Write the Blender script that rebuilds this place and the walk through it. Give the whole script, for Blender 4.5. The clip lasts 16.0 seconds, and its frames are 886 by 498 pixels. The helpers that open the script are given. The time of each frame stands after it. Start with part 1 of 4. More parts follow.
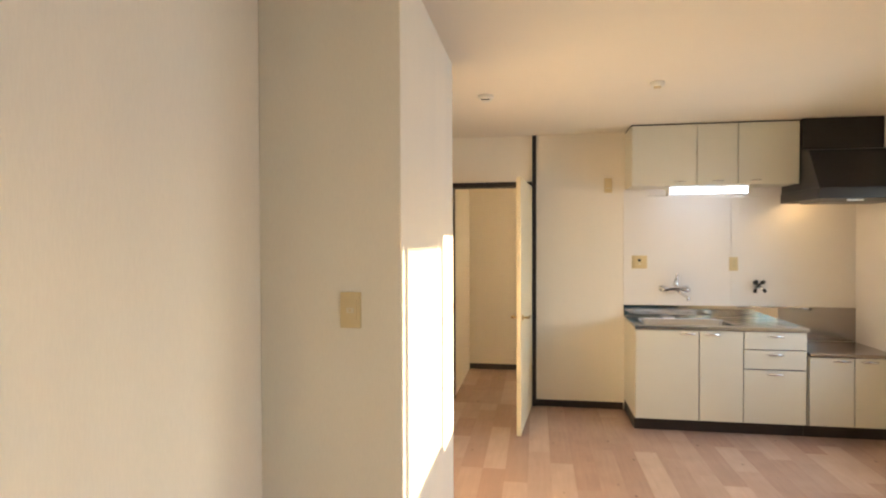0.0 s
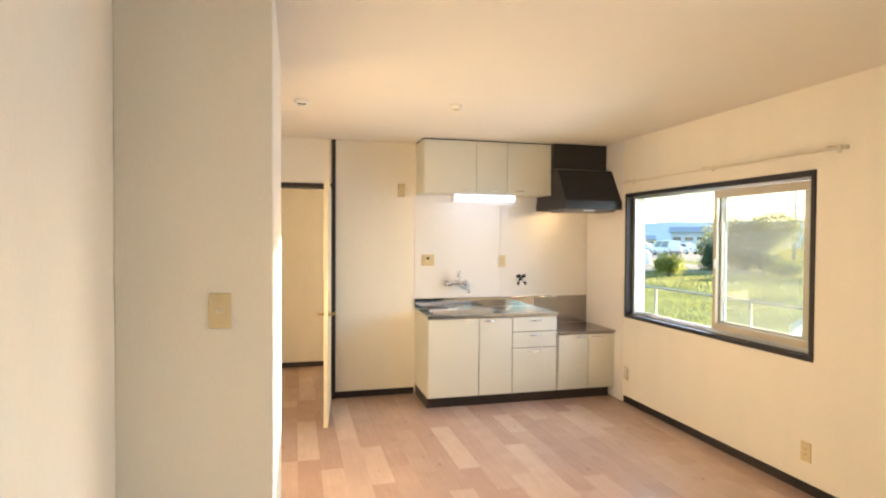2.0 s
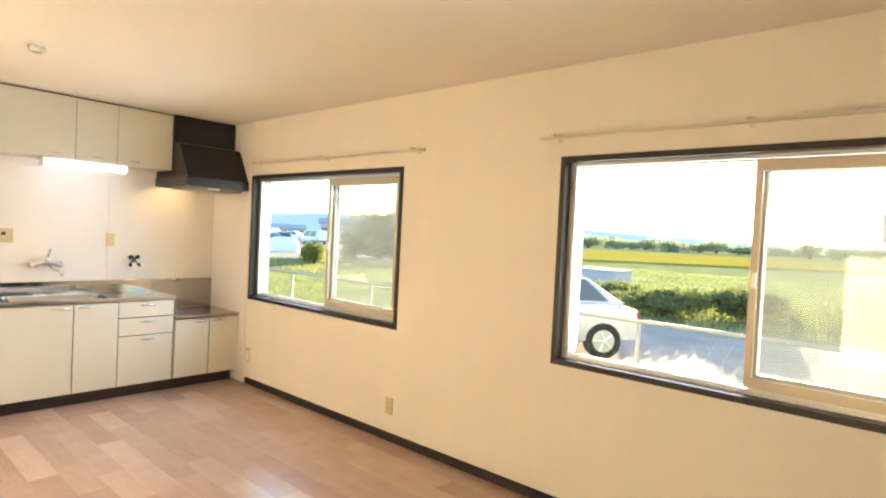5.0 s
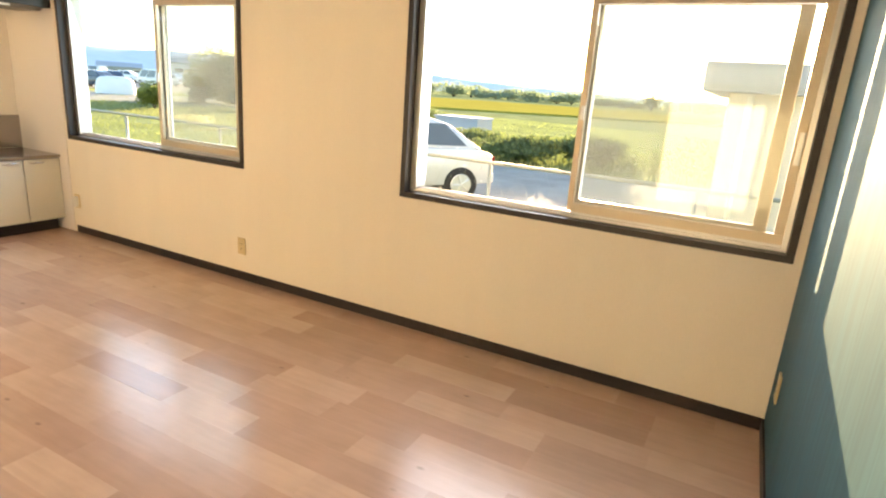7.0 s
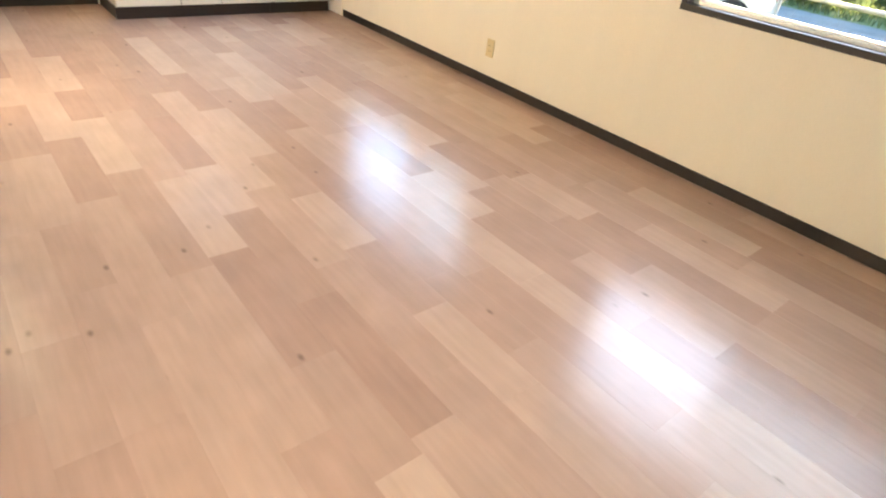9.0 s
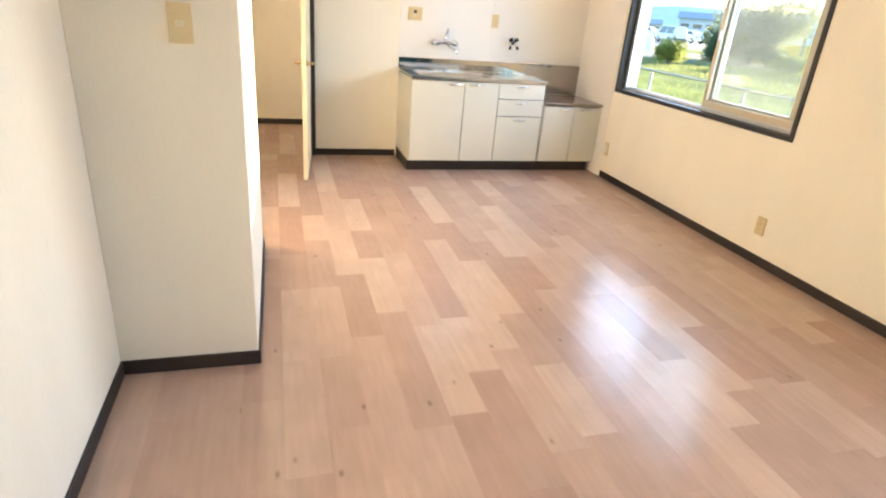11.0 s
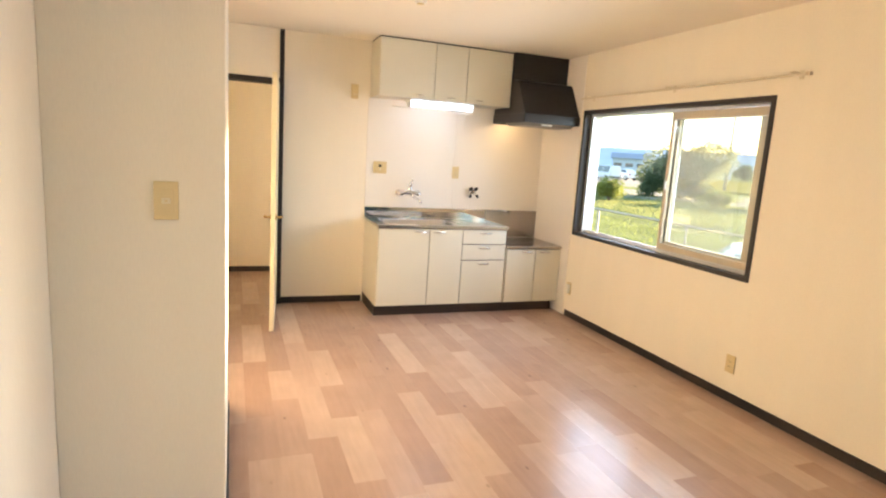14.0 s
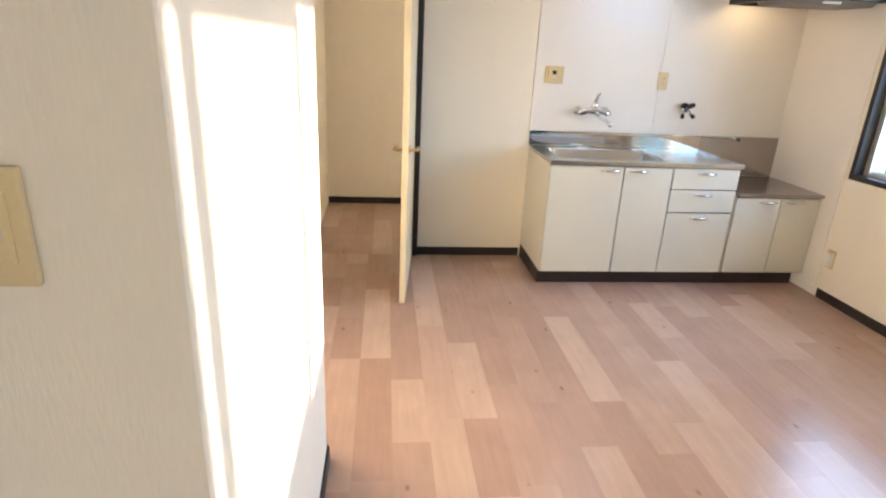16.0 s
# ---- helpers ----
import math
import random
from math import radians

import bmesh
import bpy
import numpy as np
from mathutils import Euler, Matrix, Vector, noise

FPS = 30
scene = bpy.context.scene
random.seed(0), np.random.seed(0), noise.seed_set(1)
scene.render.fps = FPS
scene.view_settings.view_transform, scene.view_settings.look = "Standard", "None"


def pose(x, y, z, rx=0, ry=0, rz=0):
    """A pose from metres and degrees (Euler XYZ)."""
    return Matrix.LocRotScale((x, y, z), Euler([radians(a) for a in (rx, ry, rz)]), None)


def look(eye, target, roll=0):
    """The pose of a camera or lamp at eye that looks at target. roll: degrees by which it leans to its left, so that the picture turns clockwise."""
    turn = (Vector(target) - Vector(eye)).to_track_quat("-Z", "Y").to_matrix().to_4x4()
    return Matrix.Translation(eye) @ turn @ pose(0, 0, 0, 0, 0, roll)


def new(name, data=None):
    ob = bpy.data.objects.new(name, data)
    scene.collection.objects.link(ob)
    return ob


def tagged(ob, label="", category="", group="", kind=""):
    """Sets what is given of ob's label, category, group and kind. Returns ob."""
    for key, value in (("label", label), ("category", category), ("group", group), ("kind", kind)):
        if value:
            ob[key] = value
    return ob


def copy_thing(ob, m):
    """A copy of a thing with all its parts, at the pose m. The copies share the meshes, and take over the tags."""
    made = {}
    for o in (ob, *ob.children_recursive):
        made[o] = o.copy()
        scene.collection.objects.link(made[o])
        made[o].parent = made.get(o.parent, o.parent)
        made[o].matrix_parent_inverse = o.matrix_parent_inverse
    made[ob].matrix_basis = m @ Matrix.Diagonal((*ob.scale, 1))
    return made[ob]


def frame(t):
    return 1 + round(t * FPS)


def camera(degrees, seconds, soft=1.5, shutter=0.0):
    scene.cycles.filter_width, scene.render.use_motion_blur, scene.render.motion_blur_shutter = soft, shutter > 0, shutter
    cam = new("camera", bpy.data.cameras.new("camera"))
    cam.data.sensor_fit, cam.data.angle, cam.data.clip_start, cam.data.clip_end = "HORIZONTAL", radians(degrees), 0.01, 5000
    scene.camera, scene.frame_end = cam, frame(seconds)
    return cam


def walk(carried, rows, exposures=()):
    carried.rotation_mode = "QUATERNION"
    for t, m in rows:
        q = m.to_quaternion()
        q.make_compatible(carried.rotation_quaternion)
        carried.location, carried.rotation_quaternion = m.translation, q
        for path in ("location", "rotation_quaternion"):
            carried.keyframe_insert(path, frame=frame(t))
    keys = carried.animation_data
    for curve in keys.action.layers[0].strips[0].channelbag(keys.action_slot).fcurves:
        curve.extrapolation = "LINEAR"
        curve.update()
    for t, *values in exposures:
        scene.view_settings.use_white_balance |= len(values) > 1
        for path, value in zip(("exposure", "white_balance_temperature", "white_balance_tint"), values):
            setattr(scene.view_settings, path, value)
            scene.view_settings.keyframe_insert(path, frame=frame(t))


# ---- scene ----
cam = camera(75.7, 16.0, soft=2.1)
PATH = [
    (0, (0.929, -0.207, 1.537), (0.609, 1.767, 1.503), -0.2),
    (0.5, (0.782, -0.227, 1.555), (0.767, 1.772, 1.527), -0.1),
    (1, (0.611, -0.381, 1.572), (0.808, 1.609, 1.547), -1.4),
    (1.5, (0.533, -0.438, 1.565), (0.951, 1.517, 1.529), 1.2),
    (2, (0.561, -0.449, 1.556), (1.064, 1.487, 1.515), 0.3),
    (2.5, (0.58, -0.447, 1.57), (1.186, 1.459, 1.537), 0.5),
    (3, (0.623, -0.468, 1.569), (1.436, 1.359, 1.53), 1.7),
    (3.5, (0.601, -0.493, 1.548), (1.664, 1.201, 1.536), 1.8),
    (4, (0.672, -0.537, 1.548), (1.943, 1.008, 1.56), 1.9),
    (6.3, (0.774, -0.679, 1.441), (2.465, 0.345, 1.141), 3.3),
    (6.5, (0.771, -0.690, 1.447), (2.484, 0.273, 1.070), 3.55),
    (7, (0.782, -0.714, 1.425), (2.496, 0.168, 0.889), 4.2),
    (7.5, (0.778, -0.710, 1.394), (2.400, 0.162, 0.612), 5.1),
    (8, (0.751, -0.677, 1.337), (2.246, 0.237, 0.373), 5.8),
    (8.5, (0.722, -0.625, 1.297), (2.051, 0.425, 0.234), 6.8),
    (9, (0.672, -0.58, 1.271), (1.808, 0.637, 0.163), 7.8),
    (9.2, (0.663, -0.569, 1.251), (1.718, 0.701, 0.123), 8.3),
    (11.3, (0.59, -0.427, 1.441), (1.095, 1.384, 0.761), 3.5),
    (11.5, (0.587, -0.43, 1.458), (1.092, 1.408, 0.851), 2.5),
    (12, (0.571, -0.425, 1.503), (1.099, 1.47, 1.139), 1.9),
    (12.5, (0.553, -0.431, 1.526), (1.087, 1.485, 1.318), 2.4),
    (13, (0.529, -0.423, 1.529), (1.083, 1.49, 1.354), 2.8),
    (13.5, (0.507, -0.398, 1.515), (1.092, 1.493, 1.229), 2.9),
    (14, (0.506, -0.345, 1.502), (1.2, 1.501, 1.171), 3.7),
    (14.5, (0.546, -0.065, 1.504), (1.169, 1.815, 1.225), 1.8),
    (15, (0.552, 0.26, 1.49), (1.04, 2.16, 1.1), 0.4),
    (15.5, (0.549, 0.661, 1.501), (0.967, 2.544, 0.973), 3.0),
    (15.8, (0.626, 0.92, 1.481), (0.929, 2.81, 0.901), 2.6),
    (16, (0.688, 1.086, 1.483), (0.896, 2.959, 0.811), 2.7),
]
walk(cam, [(t, look(eye, target, roll)) for t, eye, target, roll in PATH], [
    (0, 2.40, 6700, 13), (1.5, 2.75, 6600, 13), (3, 2.90, 6250, 10), (4, 2.95, 6200, 10), (6.5, 2.85, 7300, 13), (7.5, 2.85, 6800, 12), (8.5, 3.05, 6000, 9),
    (9, 3.12, 5800, 9), (11.5, 3.05, 5900, 11), (12.5, 2.90, 6700, 14), (14, 2.90, 6700, 14), (15, 2.82, 6300, 14), (16, 2.70, 5600, 12)])

# ---- world, sun, exposure ----
SUN_DIR = Vector((0.972, 0.222, 0.112)).normalized()
world = bpy.data.worlds.new("world")
scene.world = world
world.use_nodes = True
wn = world.node_tree
sky = wn.nodes.new("ShaderNodeTexSky")
sky.sky_type = "NISHITA"
sky.sun_disc = False
sky.sun_elevation = math.asin(SUN_DIR.z)
sky.sun_rotation = math.atan2(SUN_DIR.x, SUN_DIR.y)
sky.altitude, sky.air_density, sky.dust_density, sky.ozone_density = 20, 1.0, 0.6, 2.0
wn.nodes["Background"].inputs["Strength"].default_value = 0.15
wn.links.new(sky.outputs[0], wn.nodes["Background"].inputs["Color"])

sun_data = bpy.data.lights.new("sun", "SUN")
sun_data.energy, sun_data.angle, sun_data.color = 5.0, radians(0.55), (1.0, 0.77, 0.47)
sun = new("sun", sun_data)
sun.matrix_world = look(SUN_DIR * 60, (0, 0, 0))

# the sky's light in the two window openings
for y_mid, power, tone in ((3.333, 5.6, (0.66, 0.81, 1.0)), (0.033, 4.7, (0.90, 0.90, 0.96))):
    pane_sky = bpy.data.lights.new("window_daylight", "AREA")
    pane_sky.shape, pane_sky.size, pane_sky.size_y = "RECTANGLE", 1.95, 1.1
    pane_sky.energy, pane_sky.color, pane_sky.spread = power, tone, radians(128)
    new("window_daylight", pane_sky).matrix_world = look((3.80, y_mid, 1.40), (0, y_mid, 0.45))

# ---- materials ----


def material(name, color, rough=0.6, metal=0.0, vary=0.06, scale=8.0, fine=120.0, bump=0.05, spec=0.5, stretch=(1, 1, 1),
             object_vary=0.0, coat=0.0):
    """A procedural surface: colour varied at two scales, fine relief, slightly uneven gloss."""
    m = bpy.data.materials.new(name)
    m.use_nodes = True
    nt = m.node_tree
    b = nt.nodes["Principled BSDF"]
    tc = nt.nodes.new("ShaderNodeTexCoord")
    mp = nt.nodes.new("ShaderNodeMapping")
    mp.inputs["Scale"].default_value = stretch
    nt.links.new(tc.outputs["Object"], mp.inputs["Vector"])
    n1 = nt.nodes.new("ShaderNodeTexNoise")
    n1.inputs["Scale"].default_value = scale
    n1.inputs["Detail"].default_value = 4
    n2 = nt.nodes.new("ShaderNodeTexNoise")
    n2.inputs["Scale"].default_value = fine
    n2.inputs["Detail"].default_value = 3
    nt.links.new(mp.outputs[0], n1.inputs["Vector"])
    nt.links.new(mp.outputs[0], n2.inputs["Vector"])
    add = nt.nodes.new("ShaderNodeMath")
    add.operation = "ADD"
    nt.links.new(n1.outputs["Fac"], add.inputs[0])
    nt.links.new(n2.outputs["Fac"], add.inputs[1])
    rng = nt.nodes.new("ShaderNodeMapRange")
    rng.inputs["From Min"].default_value, rng.inputs["From Max"].default_value = 0.6, 1.4
    rng.inputs["To Min"].default_value, rng.inputs["To Max"].default_value = 1 - vary, 1 + vary
    nt.links.new(add.outputs[0], rng.inputs["Value"])
    val = rng.outputs[0]
    if object_vary:
        info = nt.nodes.new("ShaderNodeObjectInfo")
        r2 = nt.nodes.new("ShaderNodeMapRange")
        r2.inputs["To Min"].default_value, r2.inputs["To Max"].default_value = 1 - object_vary, 1 + object_vary
        nt.links.new(info.outputs["Random"], r2.inputs["Value"])
        mul = nt.nodes.new("ShaderNodeMath")
        mul.operation = "MULTIPLY"
        nt.links.new(val, mul.inputs[0])
        nt.links.new(r2.outputs[0], mul.inputs[1])
        val = mul.outputs[0]
    mix = nt.nodes.new("ShaderNodeVectorMath")
    mix.operation = "SCALE"
    mix.inputs[0].default_value = color
    nt.links.new(val, mix.inputs["Scale"])
    nt.links.new(mix.outputs[0], b.inputs["Base Color"])
    rr = nt.nodes.new("ShaderNodeMapRange")
    rr.inputs["To Min"].default_value, rr.inputs["To Max"].default_value = max(0.02, rough - 0.08), min(1, rough + 0.08)
    nt.links.new(n1.outputs["Fac"], rr.inputs["Value"])
    nt.links.new(rr.outputs[0], b.inputs["Roughness"])
    b.inputs["Metallic"].default_value = metal
    b.inputs["Specular IOR Level"].default_value = spec
    b.inputs["Coat Weight"].default_value = coat
    if bump:
        bp = nt.nodes.new("ShaderNodeBump")
        bp.inputs["Strength"].default_value = bump
        bp.inputs["Distance"].default_value = 0.002
        nt.links.new(n2.outputs["Fac"], bp.inputs["Height"])
        nt.links.new(bp.outputs[0], b.inputs["Normal"])
    return m


def glowing(name, color, strength):
    m = bpy.data.materials.new(name)
    m.use_nodes = True
    b = m.node_tree.nodes["Principled BSDF"]
    b.inputs["Base Color"].default_value = (*color, 1)
    b.inputs["Emission Color"].default_value = (*color, 1)
    b.inputs["Emission Strength"].default_value = strength
    return m


def clear(name, tint=(1, 1, 1), gloss=0.03):
    """Thin window glass: see-through with a weak mirror."""
    m = bpy.data.materials.new(name)
    m.use_nodes = True
    nt = m.node_tree
    nt.nodes.remove(nt.nodes["Principled BSDF"])
    out = nt.nodes["Material Output"]
    t = nt.nodes.new("ShaderNodeBsdfTransparent")
    t.inputs["Color"].default_value = (*tint, 1)
    g = nt.nodes.new("ShaderNodeBsdfGlossy")
    g.inputs["Roughness"].default_value = 0.02
    mx = nt.nodes.new("ShaderNodeMixShader")
    mx.inputs["Fac"].default_value = gloss
    nt.links.new(t.outputs[0], mx.inputs[1])
    nt.links.new(g.outputs[0], mx.inputs[2])
    nt.links.new(mx.outputs[0], out.inputs["Surface"])
    return m


def netting(name, color, cover):
    """Insect screen: fine mesh seen as a thin veil."""
    m = bpy.data.materials.new(name)
    m.use_nodes = True
    nt = m.node_tree
    nt.nodes.remove(nt.nodes["Principled BSDF"])
    t = nt.nodes.new("ShaderNodeBsdfTransparent")
    d = nt.nodes.new("ShaderNodeBsdfTranslucent")
    d.inputs["Color"].default_value = (*color, 1)
    d2 = nt.nodes.new("ShaderNodeBsdfDiffuse")
    d2.inputs["Color"].default_value = (*color, 1)
    a = nt.nodes.new("ShaderNodeAddShader")
    nt.links.new(d.outputs[0], a.inputs[0])
    nt.links.new(d2.outputs[0], a.inputs[1])
    mx = nt.nodes.new("ShaderNodeMixShader")
    mx.inputs["Fac"].default_value = cover
    nt.links.new(t.outputs[0], mx.inputs[1])
    nt.links.new(a.outputs[0], mx.inputs[2])
    nt.links.new(mx.outputs[0], nt.nodes["Material Output"].inputs["Surface"])
    return m


def leafy(name, color, vary, scale, fine):
    """Thin leaves: the light also shines through them."""
    m = material(name, color, 0.7, vary=vary, scale=scale, fine=fine, bump=0, spec=0.2)
    nt = m.node_tree
    b = nt.nodes["Principled BSDF"]
    source = b.inputs["Base Color"].links[0].from_socket
    warm = nt.nodes.new("ShaderNodeVectorMath")
    warm.operation = "MULTIPLY"
    warm.inputs[1].default_value = (1.1, 1.15, 0.85)
    nt.links.new(source, warm.inputs[0])
    t = nt.nodes.new("ShaderNodeBsdfTranslucent")
    nt.links.new(warm.outputs[0], t.inputs["Color"])
    mx = nt.nodes.new("ShaderNodeMixShader")
    mx.inputs["Fac"].default_value = 0.5
    nt.links.new(b.outputs[0], mx.inputs[1])
    nt.links.new(t.outputs[0], mx.inputs[2])
    nt.links.new(mx.outputs[0], nt.nodes["Material Output"].inputs["Surface"])
    return m


def wood_floor():
    """Printed laminate: each board its own tone, grain along it and a knot here and there."""
    m = bpy.data.materials.new("laminate_board")
    m.use_nodes = True
    nt = m.node_tree
    L = nt.links
    b = nt.nodes["Principled BSDF"]
    tc = nt.nodes.new("ShaderNodeTexCoord")
    info = nt.nodes.new("ShaderNodeObjectInfo")
    off = nt.nodes.new("ShaderNodeVectorMath")
    off.operation = "SCALE"
    off.inputs[0].default_value = (17, 31, 11)
    L.new(info.outputs["Random"], off.inputs["Scale"])
    pos = nt.nodes.new("ShaderNodeVectorMath")
    L.new(tc.outputs["Object"], pos.inputs[0])
    L.new(off.outputs[0], pos.inputs[1])
    mp = nt.nodes.new("ShaderNodeMapping")
    mp.inputs["Scale"].default_value = (1, 0.09, 1)
    L.new(pos.outputs[0], mp.inputs["Vector"])
    grain = nt.nodes.new("ShaderNodeTexNoise")
    grain.inputs["Scale"].default_value, grain.inputs["Detail"].default_value = 45, 4
    L.new(mp.outputs[0], grain.inputs["Vector"])
    cloud = nt.nodes.new("ShaderNodeTexNoise")
    cloud.inputs["Scale"].default_value, cloud.inputs["Detail"].default_value = 5, 3
    L.new(pos.outputs[0], cloud.inputs["Vector"])
    tone = nt.nodes.new("ShaderNodeValToRGB")
    e = tone.color_ramp.elements
    e[0].position, e[0].color = 0.0, (0.415, 0.266, 0.208, 1)
    e[1].position, e[1].color = 1.0, (0.55, 0.395, 0.310, 1)
    for p, c in ((0.25, (0.445, 0.296, 0.233, 1)), (0.6, (0.485, 0.332, 0.262, 1))):
        k = e.new(p)
        k.color = c
    L.new(info.outputs["Random"], tone.inputs["Fac"])
    s = nt.nodes.new("ShaderNodeMath")
    L.new(grain.outputs["Fac"], s.inputs[0])
    L.new(cloud.outputs["Fac"], s.inputs[1])
    r = nt.nodes.new("ShaderNodeMapRange")
    r.inputs["From Min"].default_value, r.inputs["From Max"].default_value = 0.6, 1.4
    r.inputs["To Min"].default_value, r.inputs["To Max"].default_value = 0.90, 1.09
    L.new(s.outputs[0], r.inputs["Value"])
    vor = nt.nodes.new("ShaderNodeTexVoronoi")
    vor.inputs["Scale"].default_value = 5.6
    mk = nt.nodes.new("ShaderNodeMapping")
    mk.inputs["Scale"].default_value = (1.2, 0.6, 1)
    L.new(pos.outputs[0], mk.inputs["Vector"])
    L.new(mk.outputs[0], vor.inputs["Vector"])
    knot = nt.nodes.new("ShaderNodeMapRange")
    knot.inputs["From Min"].default_value, knot.inputs["From Max"].default_value = 0.015, 0.08
    knot.inputs["To Min"].default_value, knot.inputs["To Max"].default_value = 0.55, 1.0
    L.new(vor.outputs["Distance"], knot.inputs["Value"])
    mm = nt.nodes.new("ShaderNodeMath")
    mm.operation = "MULTIPLY"
    L.new(r.outputs[0], mm.inputs[0])
    L.new(knot.outputs[0], mm.inputs[1])
    sc = nt.nodes.new("ShaderNodeVectorMath")
    sc.operation = "SCALE"
    L.new(tone.outputs[0], sc.inputs[0])
    L.new(mm.outputs[0], sc.inputs["Scale"])
    L.new(sc.outputs[0], b.inputs["Base Color"])
    rr = nt.nodes.new("ShaderNodeMapRange")
    rr.inputs["To Min"].default_value, rr.inputs["To Max"].default_value = 0.19, 0.26
    L.new(cloud.outputs["Fac"], rr.inputs["Value"])
    L.new(rr.outputs[0], b.inputs["Roughness"])
    b.inputs["Specular IOR Level"].default_value = 0.65
    bp = nt.nodes.new("ShaderNodeBump")
    bp.inputs["Strength"].default_value, bp.inputs["Distance"].default_value = 0.04, 0.001
    L.new(grain.outputs["Fac"], bp.inputs["Height"])
    L.new(bp.outputs[0], b.inputs["Normal"])
    return m


M_PAPER = material("wallpaper", (0.83, 0.765, 0.66), 0.85, vary=0.035, scale=5, fine=220, bump=0.28, spec=0.2, stretch=(1, 1, 0.16))
M_CEIL = material("ceiling_paper", (0.82, 0.75, 0.65), 0.9, vary=0.02, scale=2, fine=300, bump=0.2, spec=0.2)
M_BLUE = material("blue_wallpaper", (0.036, 0.105, 0.14), 0.7, vary=0.22, scale=7, fine=60, bump=0.2, spec=0.3, stretch=(1, 1, 0.06))
M_DARK = material("dark_brown_trim", (0.022, 0.016, 0.014), 0.45, vary=0.2, scale=6, fine=90, bump=0.05)
M_PANEL = material("kitchen_panel", (0.80, 0.76, 0.72), 0.38, vary=0.02, scale=3, fine=200, bump=0)
M_CAB = material("cabinet_laminate", (0.63, 0.61, 0.535), 0.38, vary=0.03, scale=3, fine=180, bump=0.03)
M_CABSIDE = material("cabinet_carcass", (0.70, 0.655, 0.55), 0.45, vary=0.04, scale=4, fine=160, bump=0.03)
M_STEEL = material("stainless_steel", (0.62, 0.62, 0.62), 0.2, 1.0, vary=0.05, scale=4, fine=220, bump=0.02, stretch=(0.1, 1, 1))
M_MIRROR = material("polished_steel", (0.60, 0.60, 0.60), 0.03, 1.0, vary=0.02, bump=0)
M_GASTOP = material("brushed_steel_top", (0.40, 0.36, 0.33), 0.24, 1.0, vary=0.08, scale=4, fine=200, bump=0.03, stretch=(0.15, 1, 1))
M_CHROME = material("chrome", (0.75, 0.75, 0.76), 0.08, 1.0, vary=0.02, bump=0)
M_BRASS = material("brass_handle", (0.72, 0.52, 0.25), 0.22, 1.0, vary=0.05, bump=0)
M_HOOD = material("black_enamel", (0.012, 0.011, 0.012), 0.32, vary=0.3, scale=5, fine=150, bump=0.06)
M_HOODIN = material("hood_filter", (0.25, 0.23, 0.21), 0.45, 0.6, vary=0.15, scale=10, fine=200)
M_PLATE = material("ivory_plastic", (0.66, 0.53, 0.30), 0.4, vary=0.04, scale=20, fine=200, bump=0.02)
M_WHITEPL = material("white_plastic", (0.78, 0.76, 0.70), 0.4, vary=0.03, scale=20, fine=200, bump=0.02)
M_RAIL = material("cream_enamel", (0.70, 0.62, 0.48), 0.45, vary=0.04, scale=20, fine=200, bump=0.02)
M_BLACKPL = material("black_plastic", (0.015, 0.015, 0.016), 0.4, vary=0.2, scale=20, fine=200, bump=0.02)
M_DOOR = material("door_laminate", (0.78, 0.68, 0.47), 0.42, vary=0.05, scale=3, fine=110, bump=0.04, stretch=(1, 1, 0.1))
M_SASH = material("champagne_aluminium", (0.62, 0.53, 0.40), 0.4, 0.35, vary=0.05, scale=8, fine=160, bump=0.02)
M_ALU = material("aluminium_track", (0.70, 0.70, 0.69), 0.32, 0.8, vary=0.06, scale=8, fine=160, bump=0.02)
M_GLASS = clear("window_glass", (0.93, 0.95, 0.94), 0.05)
M_NET = netting("insect_screen", (0.13, 0.13, 0.125), 0.20)
M_FROST = bpy.data.materials.new("frosted_glass")
M_FROST.use_nodes = True
frost = M_FROST.node_tree
shine = frost.nodes.new("ShaderNodeBsdfTranslucent")
shine.inputs["Color"].default_value = (0.8, 0.8, 0.78, 1)
frost.links.new(shine.outputs[0], frost.nodes["Material Output"].inputs["Surface"])
M_TUBE = glowing("fluorescent_tube", (0.70, 0.82, 1.0), 0.9)
M_BULB = glowing("hood_bulb", (1.0, 0.66, 0.30), 7.0)
M_FLOOR = wood_floor()
M_SUB = material("subfloor", (0.12, 0.07, 0.045), 0.7)
M_RUBBER = material("tyre_rubber", (0.02, 0.02, 0.02), 0.8, vary=0.2)
M_CAR = material("silver_car_paint", (0.62, 0.64, 0.66), 0.25, 0.25, vary=0.02, bump=0, coat=0.6)
M_CARW = material("white_car_paint", (0.75, 0.76, 0.77), 0.25, 0.0, vary=0.02, bump=0, coat=0.6)
M_CARD = material("dark_car_paint", (0.05, 0.07, 0.11), 0.25, 0.2, vary=0.02, bump=0, coat=0.6)
M_CARGLASS = material("car_glass", (0.10, 0.12, 0.14), 0.06, 0.0, vary=0.02, bump=0, spec=0.8)
M_SOIL = material("meadow_ground", (0.27, 0.285, 0.13), 1.0, vary=0.45, scale=0.5, fine=9, bump=0.4, spec=0.0)
M_GRASS = leafy("grass_blades", (0.22, 0.25, 0.105), 0.4, 0.35, 5)
M_WEED = leafy("weed_leaves", (0.17, 0.20, 0.09), 0.4, 0.6, 6)
M_LEAFD = leafy("shrub_leaves", (0.13, 0.17, 0.09), 0.4, 1.5, 12)
